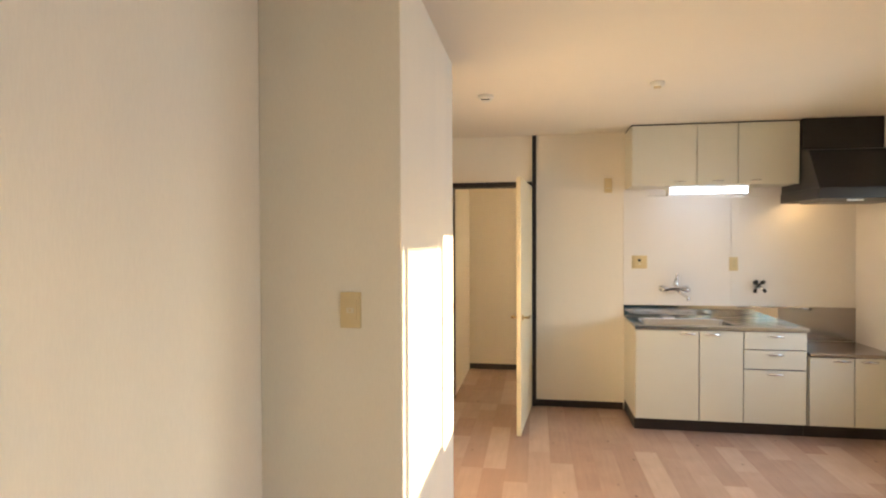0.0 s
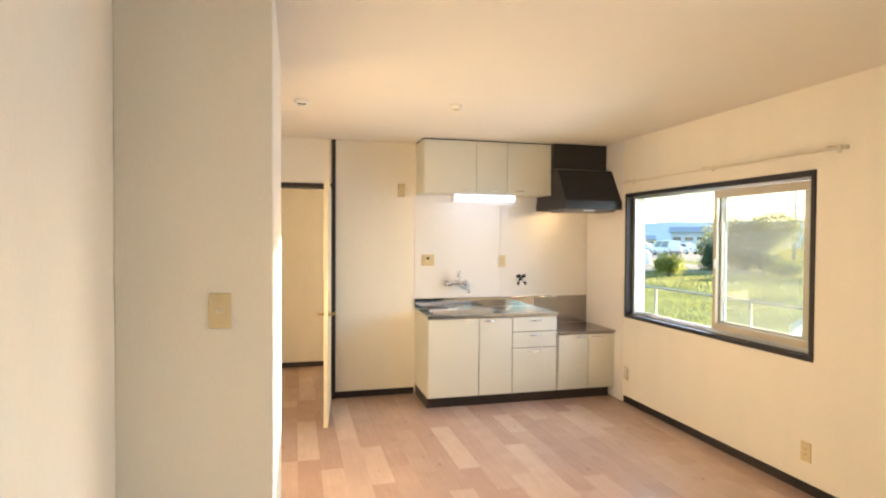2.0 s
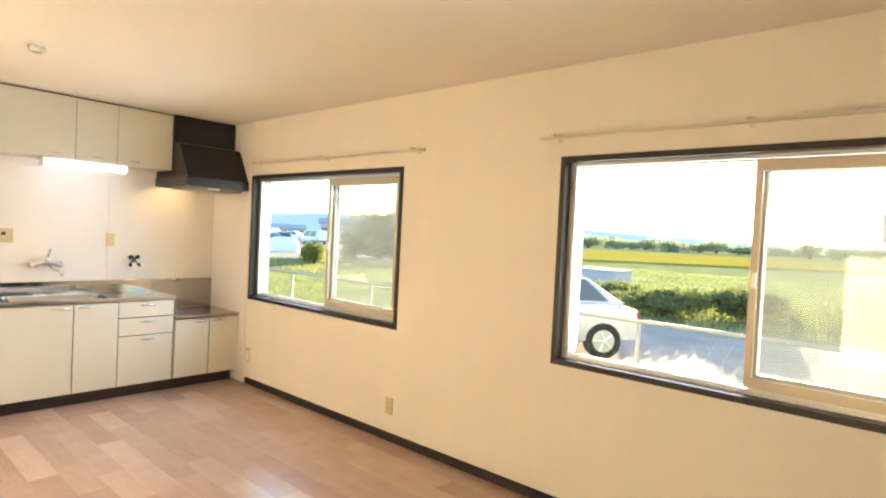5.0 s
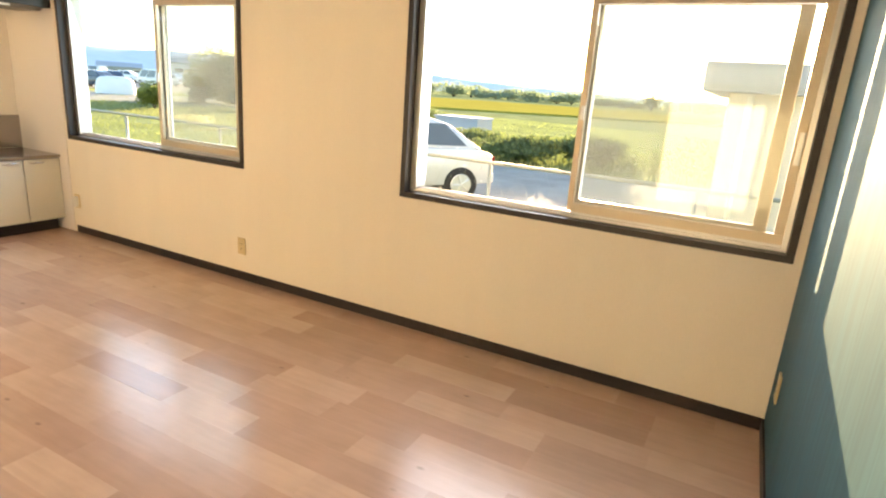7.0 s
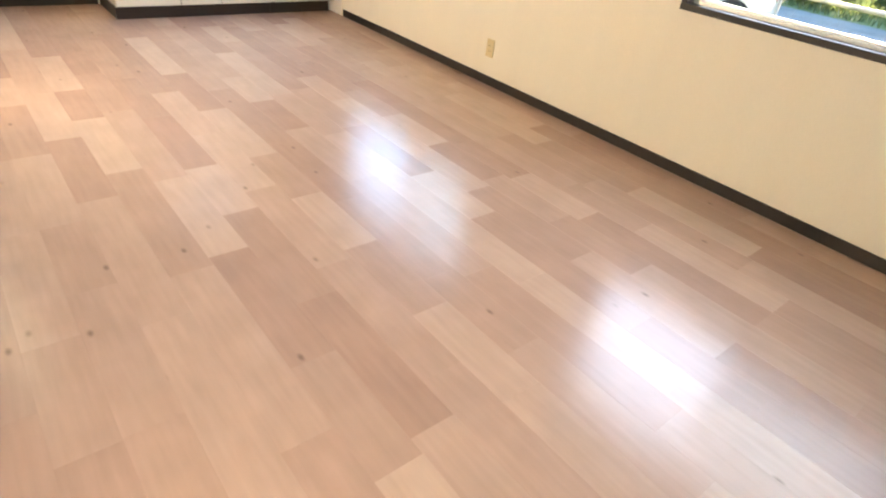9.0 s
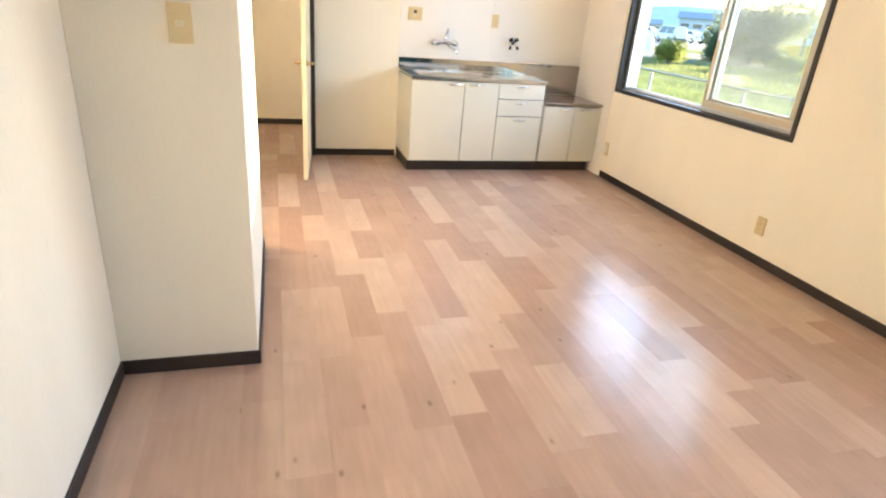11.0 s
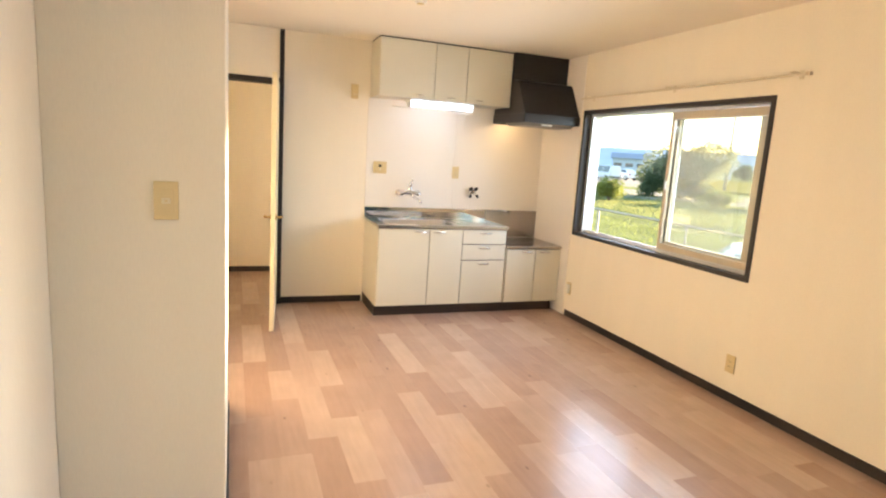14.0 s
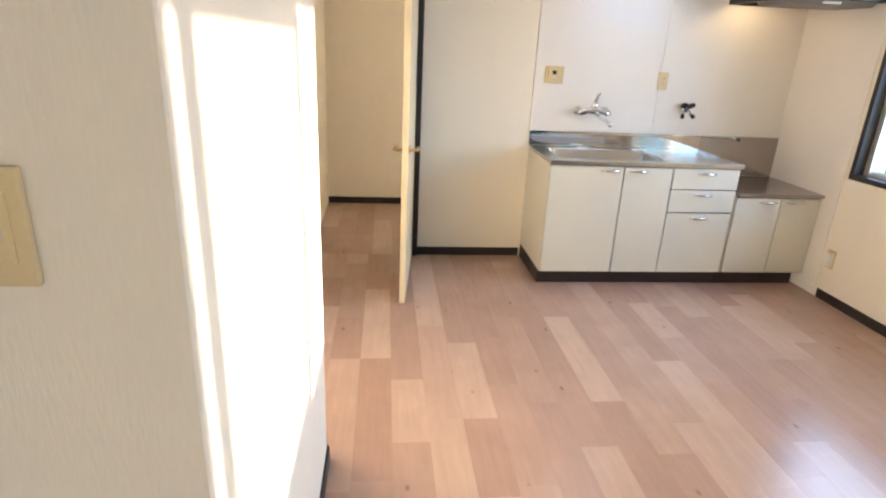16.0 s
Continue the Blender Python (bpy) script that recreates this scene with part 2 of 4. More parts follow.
M_LEAFB = leafy("bright_leaves", (0.28, 0.31, 0.09), 0.35, 1.5, 12)
M_STRAW = leafy("dry_grass", (0.23, 0.24, 0.12), 0.35, 0.5, 6)
M_COVER = material("white_cover_sheet", (0.80, 0.80, 0.78), 0.6, vary=0.04, scale=2, fine=14, bump=0.3)
M_LILAC = material("grey_blue_sheet_metal", (0.42, 0.43, 0.50), 0.5, vary=0.06, scale=1, fine=20)
# leaf green paled for the far trees: the air's haze is in the colour
M_LEAFH = leafy("haze_paled_leaves", (0.30, 0.34, 0.24), 0.2, 0.3, 3)
M_LEAFL = leafy("pale_leaves", (0.30, 0.32, 0.22), 0.35, 1.5, 12)
M_BARK = material("bark", (0.10, 0.075, 0.055), 0.9, vary=0.3, scale=6, fine=40, bump=0.5)
M_FIELD = material("ripe_rice_field", (0.36, 0.30, 0.06), 1.0, vary=0.2, scale=0.15, fine=3, bump=0.3, spec=0.0)
M_ASPHALT = material("gravel_asphalt", (0.34, 0.325, 0.30), 1.0, vary=0.3, scale=1.2, fine=45, bump=0.5, spec=0.05)
M_FENCE = material("galvanised_pipe", (0.36, 0.36, 0.31), 0.45, 0.5, vary=0.15, scale=10, fine=90)
M_SHED = material("shed_render", (0.62, 0.58, 0.50), 0.85, vary=0.10, scale=1.5, fine=40, bump=0.2)
M_ROOF = material("grey_roof_sheet", (0.33, 0.35, 0.39), 0.6, vary=0.12, scale=1, fine=20)
M_WARE = material("warehouse_cladding", (0.52, 0.56, 0.63), 0.7, vary=0.08, scale=0.3, fine=6)
M_WAREL = material("pale_cladding", (0.60, 0.62, 0.64), 0.7, vary=0.06, scale=0.3, fine=6)
# distance haze over the hills is mixed into this pale colour
M_HILL = material("haze_paled_hills", (0.64, 0.67, 0.72), 1.0, vary=0.08, scale=0.01, fine=0.06, bump=0, spec=0)

# ---- mesh helpers ----


def thing(name, loc, label="", category="", group="", kind=""):
    ob = new(name)
    ob.location = loc
    ob.empty_display_size = 0.1
    return tagged(ob, label, category, group, kind)


def finish(name, bm, mat, parent=None, smooth=False):
    """Meshes are written in world metres; a part is shifted by its parents' places."""
    if parent is not None:
        base = Vector(parent.location)
        if parent.parent is not None:
            base = base + parent.parent.location
        bmesh.ops.translate(bm, verts=bm.verts, vec=-base)
    me = bpy.data.meshes.new(name)
    bm.normal_update()
    bm.to_mesh(me)
    bm.free()
    me.materials.append(mat)
    if smooth:
        for p in me.polygons:
            p.use_smooth = True
    ob = new(name, me)
    ob.parent = parent
    return ob


def add_box(bm, x0, x1, y0, y1, z0, z1, bevel=0.0, segs=1):
    vs = [bm.verts.new((x, y, z)) for z in (z0, z1) for y in (y0, y1) for x in (x0, x1)]
    fs = [bm.faces.new([vs[i] for i in q]) for q in ((0, 2, 3, 1), (4, 5, 7, 6), (0, 1, 5, 4), (2, 6, 7, 3), (0, 4, 6, 2), (1, 3, 7, 5))]
    if bevel:
        es = list({e for f in fs for e in f.edges})
        bmesh.ops.bevel(bm, geom=es, offset=bevel, segments=segs, affect="EDGES", profile=0.7)


def boxes(name, list_of, mat, parent=None, bevel=0.0, segs=1):
    bm = bmesh.new()
    for b in list_of:
        add_box(bm, *b, bevel=bevel, segs=segs)
    return finish(name, bm, mat, parent)


def box(name, x0, x1, y0, y1, z0, z1, mat, parent=None, bevel=0.003, segs=2):
    return boxes(name, [(x0, x1, y0, y1, z0, z1)], mat, parent, bevel, segs)


def add_tube(bm, pts, r, n=10, cap=True):
    """A pipe through points; r is one radius or one a point."""
    pts = [Vector(p) for p in pts]
    rs = r if isinstance(r, (list, tuple)) else [r] * len(pts)
    rings = []
    for i, p in enumerate(pts):
        d = (pts[min(i + 1, len(pts) - 1)] - pts[max(i - 1, 0)]).normalized()
        u = d.orthogonal().normalized() if i == 0 else (u - d * u.dot(d)).normalized()
        v = d.cross(u)
        rings.append([bm.verts.new(p + rs[i] * (math.cos(2 * math.pi * k / n) * u + math.sin(2 * math.pi * k / n) * v)) for k in range(n)])
    for a, b in zip(rings, rings[1:]):
        for k in range(n):
            bm.faces.new((a[k], a[(k + 1) % n], b[(k + 1) % n], b[k]))
    if cap:
        bm.faces.new(rings[0][::-1])
        bm.faces.new(rings[-1])


def tube(name, pts, r, mat, parent=None, n=12):
    bm = bmesh.new()
    add_tube(bm, pts, r, n)
    return finish(name, bm, mat, parent, True)


def prism(name, outline, axis, a0, a1, mat, parent=None, bevel=0.0):
    """An outline of (u, v) pushed along an axis: x with (y, z), y with (x, z), z with (x, y)."""
    bm = bmesh.new()
    put = {"x": lambda a, u, v: (a, u, v), "y": lambda a, u, v: (u, a, v), "z": lambda a, u, v: (u, v, a)}[axis]
    lo = [bm.verts.new(put(a0, u, v)) for u, v in outline]
    hi = [bm.verts.new(put(a1, u, v)) for u, v in outline]
    n = len(outline)
    bm.faces.new(lo[::-1])
    bm.faces.new(hi)
    for i in range(n):
        bm.faces.new((lo[i], lo[(i + 1) % n], hi[(i + 1) % n], hi[i]))
    bmesh.ops.recalc_face_normals(bm, faces=bm.faces)
    if bevel:
        bmesh.ops.bevel(bm, geom=list(bm.edges), offset=bevel, segments=2, affect="EDGES", profile=0.7)
    return finish(name, bm, mat, parent)


# ---- the plan ----
XW, XL = 3.60, -0.02            # window wall, opposite wall
YB, YK = -1.005, 5.10           # blue wall, kitchen wall
ZC = 2.485                      # ceiling
SX, SY0, SY1 = 0.486, 1.655, 2.86  # boxed-out corner
HY = 6.53                       # end of the hall
DX0, DX1, DZ = 0.165, 0.905, 2.02  # doorway
W1 = (2.313, 4.353)
W2 = (-0.968, 1.045)
WZ0, WZ1 = 0.808, 1.977
GROUND = -0.5


def structure(ob, label, category):
    return tagged(ob, label, category, kind="structure")


def room():
    T = 0.16
    structure(boxes("wall_east", [
        (XW, XW + T, YB - T, W2[0], 0, ZC), (XW, XW + T, W2[1], W1[0], 0, ZC), (XW, XW + T, W1[1], YK + T, 0, ZC),
        (XW, XW + T, W2[0], W2[1], 0, WZ0), (XW, XW + T, W2[0], W2[1], WZ1, ZC),
        (XW, XW + T, W1[0], W1[1], 0, WZ0), (XW, XW + T, W1[0], W1[1], WZ1, ZC)], M_PAPER),
        "cream papered wall with two sliding windows", "wall")
    structure(boxes("wall_north", [(XL, DX0 - 0.02, YK, YK + T, 0, ZC), (DX0 - 0.02, DX1, YK, YK + T, DZ + 0.045, ZC),
                                   (DX1, XW, YK, YK + T, 0, ZC)], M_PAPER),
              "cream papered kitchen wall with a doorway", "wall")
    structure(boxes("wall_west", [(XL - T, XL, YB - T, YK + T, 0, ZC)], M_PAPER), "plain cream papered wall", "wall")
    structure(boxes("wall_south", [(XL, XW, YB - T, YB, 0, ZC)], M_BLUE), "teal blue papered accent wall", "wall")
    structure(boxes("wall_corner_box", [(XL, SX, SY0, SY1, 0, ZC)], M_PAPER, bevel=0.003), "cream papered boxed-out wall corner", "wall")
    structure(boxes("wall_hall", [(0.02, 0.155, YK + T, HY, 0, ZC), (0.155, 2.2, HY, HY + T, 0, ZC), (2.2, 2.2 + T, YK + T, 5.6, 0, ZC), (2.2, 2.2 + T, 6.25, HY + T, 0, ZC), (2.2, 2.2 + T, 5.6, 6.25, 0, 0.9), (2.2, 2.2 + T, 5.6, 6.25, 1.9, ZC)], M_PAPER),
              "plain cream papered walls of the hall", "wall")
    structure(boxes("ceiling", [(XL - T, XW + T, YB - T, YK + T, ZC, ZC + 0.12), (0.02, 2.36, YK + T, HY + T, ZC, ZC + 0.12)], M_CEIL),
              "cream papered ceiling", "ceiling")
    # unseen opening added in the hall's side wall; its translucent pane brightens the hall
    hall = thing("window_3", (2.28, 5.92, 0.9), "unseen frosted window added to light the hall", "window", kind="structure")
    box("pane", 2.27, 2.276, 5.601, 6.249, 0.901, 1.899, M_FROST, hall, 0)
    h, t = 0.062, 0.009
    structure(boxes("baseboard", [
        (XW - t, XW, YB + t, 4.35, 0, h), (XL, XW, YB, YB + t, 0, h), (XL, XL + t, YB + t, SY0 - t, 0, h),
        (XL, SX + t, SY0 - t, SY0, 0, h), (SX, SX + t, SY0, SY1 + t, 0, h), (XL, SX, SY1, SY1 + t, 0, h),
        (0.937, 1.706, YK - t, YK, 0, h), (0.155, 2.2, HY - t, HY, 0, h)], M_DARK, bevel=0.002),
        "narrow dark brown baseboard", "baseboard")


def door():
    fr = thing("door_1", (DX1, YK, 0), "open cream door in a dark brown frame", "door", kind="structure")
    box("post", 0.900, 0.937, YK - 0.03, YK + 0.16, 0, ZC - 0.004, M_DARK, fr)
    box("head", DX0 - 0.02, 0.899, YK - 0.012, YK + 0.16, DZ, DZ + 0.043, M_DARK, fr)
    box("jamb", DX0 - 0.035, DX0, YK - 0.012, YK + 0.16, 0, DZ - 0.001, M_DARK, fr)
    # the leaf stands open into the room
    leaf = thing("leaf", (0.88 - DX1, -0.045, 0))
    leaf.parent = fr
    ang = math.atan2(-0.80, -0.075)
    bm = bmesh.new()
    add_box(bm, 0, 0.845, -0.017, 0.017, 0.012, DZ - 0.005, 0.003, 2)
    turn = Matrix.Rotation(ang, 4, "Z")
    bmesh.ops.transform(bm, matrix=turn, verts=bm.verts)
    me = bpy.data.meshes.new("panel")
    bm.to_mesh(me)
    bm.free()
    me.materials.append(M_DOOR)
    p = new("panel", me)
    p.parent = leaf
    for s in (1, -1):
        bm = bmesh.new()
        add_tube(bm, [(0.75, s * 0.016, 0.92), (0.75, s * 0.024, 0.92)], 0.026, 16)
        add_tube(bm, [(0.75, s * 0.024, 0.92), (0.75, s * 0.058, 0.92), (0.74, s * 0.066, 0.92), (0.64, s * 0.066, 0.918)], [0.010, 0.010, 0.010, 0.008], 10)
        bmesh.ops.transform(bm, matrix=turn, verts=bm.verts)
        me = bpy.data.meshes.new("handle")
        bm.normal_update()
        bm.to_mesh(me)
        bm.free()
        me.materials.append(M_BRASS)
        hd = tagged(new("handle", me), "brass lever handle")
        hd.parent = leaf
    for z in (0.25, 1.78):
        bm = bmesh.new()
        add_tube(bm, [(-0.008, 0.02, z), (-0.008, 0.02, z + 0.1)], 0.007, 8)
        me = bpy.data.meshes.new("hinge")
        bm.to_mesh(me)
        bm.free()
        me.materials.append(M_ALU)
        hg = new("hinge", me)
        hg.parent = leaf


def window(name, y0, y1, mull):
    w = thing(name, (XW, (y0 + y1) / 2, WZ0), "dark-framed sliding window pushed half open with an insect screen", "window", kind="structure")
    c, d = 0.032, 0.010
    boxes("casing", [(XW - d, XW + 0.075, y0, y1, WZ0, WZ0 + c), (XW - d, XW + 0.075, y0, y1, WZ1 - c, WZ1),
                     (XW - d, XW + 0.075, y0, y0 + c, WZ0 + c, WZ1 - c), (XW - d, XW + 0.075, y1 - c, y1, WZ0 + c, WZ1 - c)], M_DARK, w, 0.002)
    a0, a1, b0, b1 = y0 + c, y1 - c, WZ0 + c, WZ1 - c
    boxes("track", [(XW + 0.055, XW + 0.16, a0, a1, b0, b0 + 0.014), (XW + 0.055, XW + 0.16, a0, a1, b1 - 0.02, b1),
                    (XW + 0.055, XW + 0.16, a1 - 0.04, a1, b0 + 0.014, b1 - 0.02), (XW + 0.055, XW + 0.16, a0, a0 + 0.022, b0 + 0.014, b1 - 0.02),
                    (XW + 0.075, XW + 0.079, a0, a1, b0 + 0.014, b0 + 0.026), (XW + 0.118, XW + 0.122, a0, a1, b0 + 0.014, b0 + 0.026)], M_ALU, w, 0.001)
    for i, (x, ya, yb, f) in enumerate(((XW + 0.068, a0 + 0.020, mull, 0.042), (XW + 0.106, a0 + 0.092, mull - 0.012, 0.058))):
        s = thing("sash", (x - XW, 0, 0))
        s.parent = w
        lo, hi = b0 + 0.028, b1 - 0.022
        rail, head, side = (0.045, 0.062)[i], 0.055, 0.032
        boxes("frame", [(x, x + 0.028, ya, yb, lo, lo + rail), (x, x + 0.028, ya, yb, hi - head, hi),
                        (x, x + 0.028, ya, ya + f, lo + rail, hi - head), (x, x + 0.028, yb - side, yb, lo + rail, hi - head)], M_SASH, s, 0.002)
        box("pane", x + 0.012, x + 0.016, ya + f - 0.004, yb - side + 0.004, lo + rail - 0.004, hi - head + 0.004, M_GLASS, s, 0)
        if i == 0:
            box("latch", x - 0.012, x, yb - 0.03, yb - 0.012, 1.33, 1.40, M_ALU, s, 0.003)
            box("pull", x - 0.008, x, ya + 0.008, ya + 0.03, 1.22, 1.36, M_ALU, s, 0.003)
            boxes("weather_strip", [(x + 0.029, x + 0.037, yb - 0.026, yb - 0.014, lo, hi)], M_BLACKPL, s)
    n = thing("screen", (0.14, 0, 0))
    n.parent = w
    x = XW + 0.14
    ya, yb = a0 + 0.096, mull - 0.02
    boxes("frame", [(x, x + 0.016, ya, yb, b0 + 0.03, b0 + 0.055), (x, x + 0.016, ya, yb, b1 - 0.05, b1 - 0.022),
                    (x, x + 0.016, ya, ya + 0.025, b0 + 0.055, b1 - 0.05), (x, x + 0.016, yb - 0.025, yb, b0 + 0.055, b1 - 0.05)], M_ALU, n, 0.002)
    bm = bmesh.new()
    q = [(x + 0.008, ya + 0.02, b0 + 0.05), (x + 0.008, yb - 0.02, b0 + 0.05), (x + 0.008, yb - 0.02, b1 - 0.045), (x + 0.008, ya + 0.02, b1 - 0.045)]
    bm.faces.new([bm.verts.new(v) for v in q])
    finish("mesh", bm, M_NET, n)


room()
door()
window("window_1", *W1, 3.265)
window("window_2", *W2, 0.07)

# ---- kitchen ----


def handle(x, z, parent, w=0.115):
    bm = bmesh.new()
    y = 4.512
    add_tube(bm, [(x - w / 2, y, z), (x - w / 2 + 0.008, y - 0.018, z + 0.003), (x, y - 0.024, z + 0.004),
                  (x + w / 2 - 0.008, y - 0.018, z + 0.003), (x + w / 2, y, z)], [0.005, 0.007, 0.008, 0.007, 0.005], 8)
    ob = finish("handle", bm, M_CHROME, parent, True)
    return tagged(ob, "chrome bow handle")


def front(kind, x0, x1, z0, z1, hx, hz, parent):
    d = thing(kind, tuple(Vector((x0, 4.53, z0)) - parent.location))
    d.parent = parent
    box("panel", x0 + 0.004, x1 - 0.004, 4.512, 4.529, z0 + 0.004, z1 - 0.004, M_CAB, d, 0.003)
    handle(hx, hz, d)


def sink_unit():
    c = thing("sink_cabinet", (2.35, 4.8, 0), "cream laminate sink cabinet with stainless steel top", "cabinet")
    x0, x1 = 1.716, 2.975
    boxes("body", [(x0, x0 + 0.016, 4.531, YK - 0.004, 0.1, 0.82), (x1 - 0.016, x1, 4.53, YK - 0.004, 0.1, 0.82),
                   (x0 + 0.016, x1 - 0.016, 4.53, YK - 0.004, 0.1, 0.116), (x0 + 0.016, x1 - 0.016, YK - 0.012, YK - 0.004, 0.116, 0.82)], M_CABSIDE, c, 0.001)
    # dark sheet added behind the fronts: paints the shade in their gaps
    box("gap_shade", x0 + 0.004, x1 - 0.004, 4.5292, 4.5304, 0.104, 0.815, M_DARK, c, 0)
    boxes("plinth", [(x0 + 0.002, x1, 4.575, 4.59, 0.0, 0.1), (x0 + 0.002, x0 + 0.017, 4.59, YK - 0.01, 0, 0.1)], M_DARK, c, 0.001)
    front("door", x0, 2.197, 0.1, 0.815, 2.11, 0.785, c)
    front("door", 2.197, 2.523, 0.1, 0.815, 2.29, 0.785, c)
    for z0, z1 in ((0.1, 0.522), (0.522, 0.675), (0.675, 0.815)):
        front("drawer", 2.523, x1, z0, z1, 2.75, z1 - 0.036, c)
    # pressed steel top: rim, bowl, draining board, upstand
    bm = bmesh.new()
    top, yf, yb = 0.85, 4.50, YK - 0.003
    bx0, bx1, by0, by1 = 1.80, 2.50, 4.58, 4.97
    add_box(bm, x0 - 0.006, x1 + 0.012, yf, yf + 0.03, 0.818, top, 0.006, 3)
    box("upstand", x0 - 0.006, x1 + 0.012, yb - 0.012, yb, 0.847, 0.945, M_MIRROR, c, 0.003)
    add_box(bm, x0 - 0.006, bx0, yf + 0.029, yb - 0.012, 0.832, top - 0.004, 0.002)
    add_box(bm, bx1, x1 + 0.012, yf + 0.029, yb - 0.012, 0.832, top - 0.004, 0.002)
    add_box(bm, bx0, bx1, yf + 0.029, by0, 0.832, top - 0.004, 0.002)
    add_box(bm, bx0, bx1, by1, yb - 0.012, 0.832, top - 0.004, 0.002)
    finish("worktop", bm, M_STEEL, c)
    bm = bmesh.new()
    rings = []
    for z, k in ((0.846, 0.0), (0.835, 0.012), (0.70, 0.03), (0.675, 0.06)):
        ring = []
        rad = 0.07
        for cx, cy, a0 in ((bx1 - k - rad, by1 - k - rad, 0), (bx0 + k + rad, by1 - k - rad, 90), (bx0 + k + rad, by0 + k + rad, 180), (bx1 - k - rad, by0 + k + rad, 270)):
            for s in range(6):
                a = radians(a0 + s * 18)
                ring.append(bm.verts.new((cx + rad * math.cos(a), cy + rad * math.sin(a), z)))
        rings.append(ring)
    for a, b in zip(rings, rings[1:]):
        for i in range(len(a)):
            bm.faces.new((a[i], b[i], b[(i + 1) % len(a)], a[(i + 1) % len(a)]))
    bm.faces.new(rings[-1])
    finish("bowl", bm, M_STEEL, c, True)
    boxes("rib", [(2.56 + i * 0.045, 2.572 + i * 0.045, 4.60, 4.95, top - 0.005, top - 0.001) for i in range(8)], M_STEEL, c, 0.0015)
    box("label", 2.04, 2.13, 4.99, 5.04, 0.8462, 0.8472, M_WHITEPL, c, 0)


def gas_unit():
    c = thing("stove_cabinet", (3.29, 4.8, 0), "low cream laminate cabinet with steel top for a stove", "cabinet")
    x0, x1 = 2.99, 3.592
    boxes("body", [(x0, x0 + 0.016, 4.53, YK - 0.004, 0.1, 0.635), (x1 - 0.016, x1, 4.53, YK - 0.004, 0.1, 0.635),
                   (x0 + 0.016, x1 - 0.016, 4.53, YK - 0.004, 0.1, 0.116), (x0 + 0.016, x1 - 0.016, YK - 0.012, YK - 0.004, 0.116, 0.635)], M_CABSIDE, c, 0.001)
    # the same added dark sheet, standing for shade between the doors
    box("gap_shade", x0 + 0.004, x1 - 0.004, 4.5292, 4.5304, 0.104, 0.63, M_DARK, c, 0)
    box("plinth", x0 - 0.012, x1 - 0.03, 4.575, 4.59, 0, 0.1, M_DARK, c, 0.001)
    m = 3.305
    front("door", x0, m, 0.1, 0.63, m - 0.09, 0.60, c)
    front("door", m, x1, 0.1, 0.63, m + 0.10, 0.60, c)
    boxes("top", [(x0, x1, 4.495, YK - 0.02, 0.637, 0.66)], M_GASTOP, c, 0.004, 2)
    boxes("splashback", [(x0, x1 + 0.004, YK - 0.018, YK - 0.006, 0.661, 0.945)], M_GASTOP, c, 0.001)


def wall_panel():
    p = thing("kitchen_panel", (2.65, YK, 0.95), "glossy white wall panels behind the sink", "wall panel", kind="structure")
    for x0, x1 in ((1.709, 2.608), (2.611, 3.596)):
        box("panel", x0, x1, YK - 0.006, YK - 0.0005, 0.947, 1.975, M_PANEL, p, 0.001, 1)
    box("panel", XW - 0.006, XW - 0.0005, 4.39, YK - 0.007, 0.0, ZC - 0.003, M_PANEL, p, 0.001, 1)


def upper_cabinet():
    c = thing("wall_cabinet", (2.37, 4.92, 1.975), "cream laminate wall cabinet hung under the ceiling", "cabinet")
    x0, x1, z0, z1, yf = 1.722, 3.008, 1.975, ZC - 0.012, 4.735
    box("body", x0, x1, yf + 0.018, YK - 0.002, z0, z1, M_CABSIDE, c, 0.002)
    box("filler", x0, x1, yf + 0.03, YK - 0.01, z1, ZC - 0.001, M_DARK, c, 0)
    for a, b, hx in ((x0, 2.233, 2.10), (2.233, 2.548, 2.40), (2.548, x1, 2.68)):
        d = thing("door", (a - 2.37, yf - 4.92, 0))
        d.parent = c
        box("panel", a + 0.003, b - 0.003, yf, yf + 0.016, z0 - 0.005, z1 - 0.003, M_CAB, d, 0.003)
        hb = bmesh.new()
        add_tube(hb, [(hx - 0.04, yf, z0 + 0.03), (hx - 0.03, yf - 0.014, z0 + 0.03), (hx + 0.03, yf - 0.014, z0 + 0.03), (hx + 0.04, yf, z0 + 0.03)], 0.005, 8)
        finish("handle", hb, M_CHROME, d, True)


def strip_lamp():
    c = thing("kitchen_lamp", (2.33, 4.8, 1.975), "lit fluorescent strip lamp under the wall cabinet", "lamp")
    box("housing", 2.0, 2.66, 4.79, 4.87, 1.945, 1.967, M_WHITEPL, c, 0.004)
    out = [(4.766, 1.958), (4.756, 1.942), (4.760, 1.920), (4.78, 1.908), (4.83, 1.908), (4.85, 1.920), (4.85, 1.944), (4.788, 1.944), (4.788, 1.958)]
    prism("diffuser", out, "x", 2.028, 2.632, M_TUBE, c)
    for x in (2.018, 2.634):
        box("end_cap", x - 0.004, x + 0.008, 4.752, 4.855, 1.90, 1.967, M_WHITEPL, c, 0.002)
    tube("cord", [(2.60, 4.84, 1.90), (2.60, 4.84, 1.76)], 0.0022, M_WHITEPL, c, 6)
    tube("cord_knob", [(2.60, 4.84, 1.765), (2.60, 4.84, 1.74)], [0.006, 0.004], M_WHITEPL, c, 8)
    tube("towel_rail", [(1.86, 4.80, 1.895), (2.74, 4.80, 1.875)], 0.003, M_WHITEPL, c, 6)


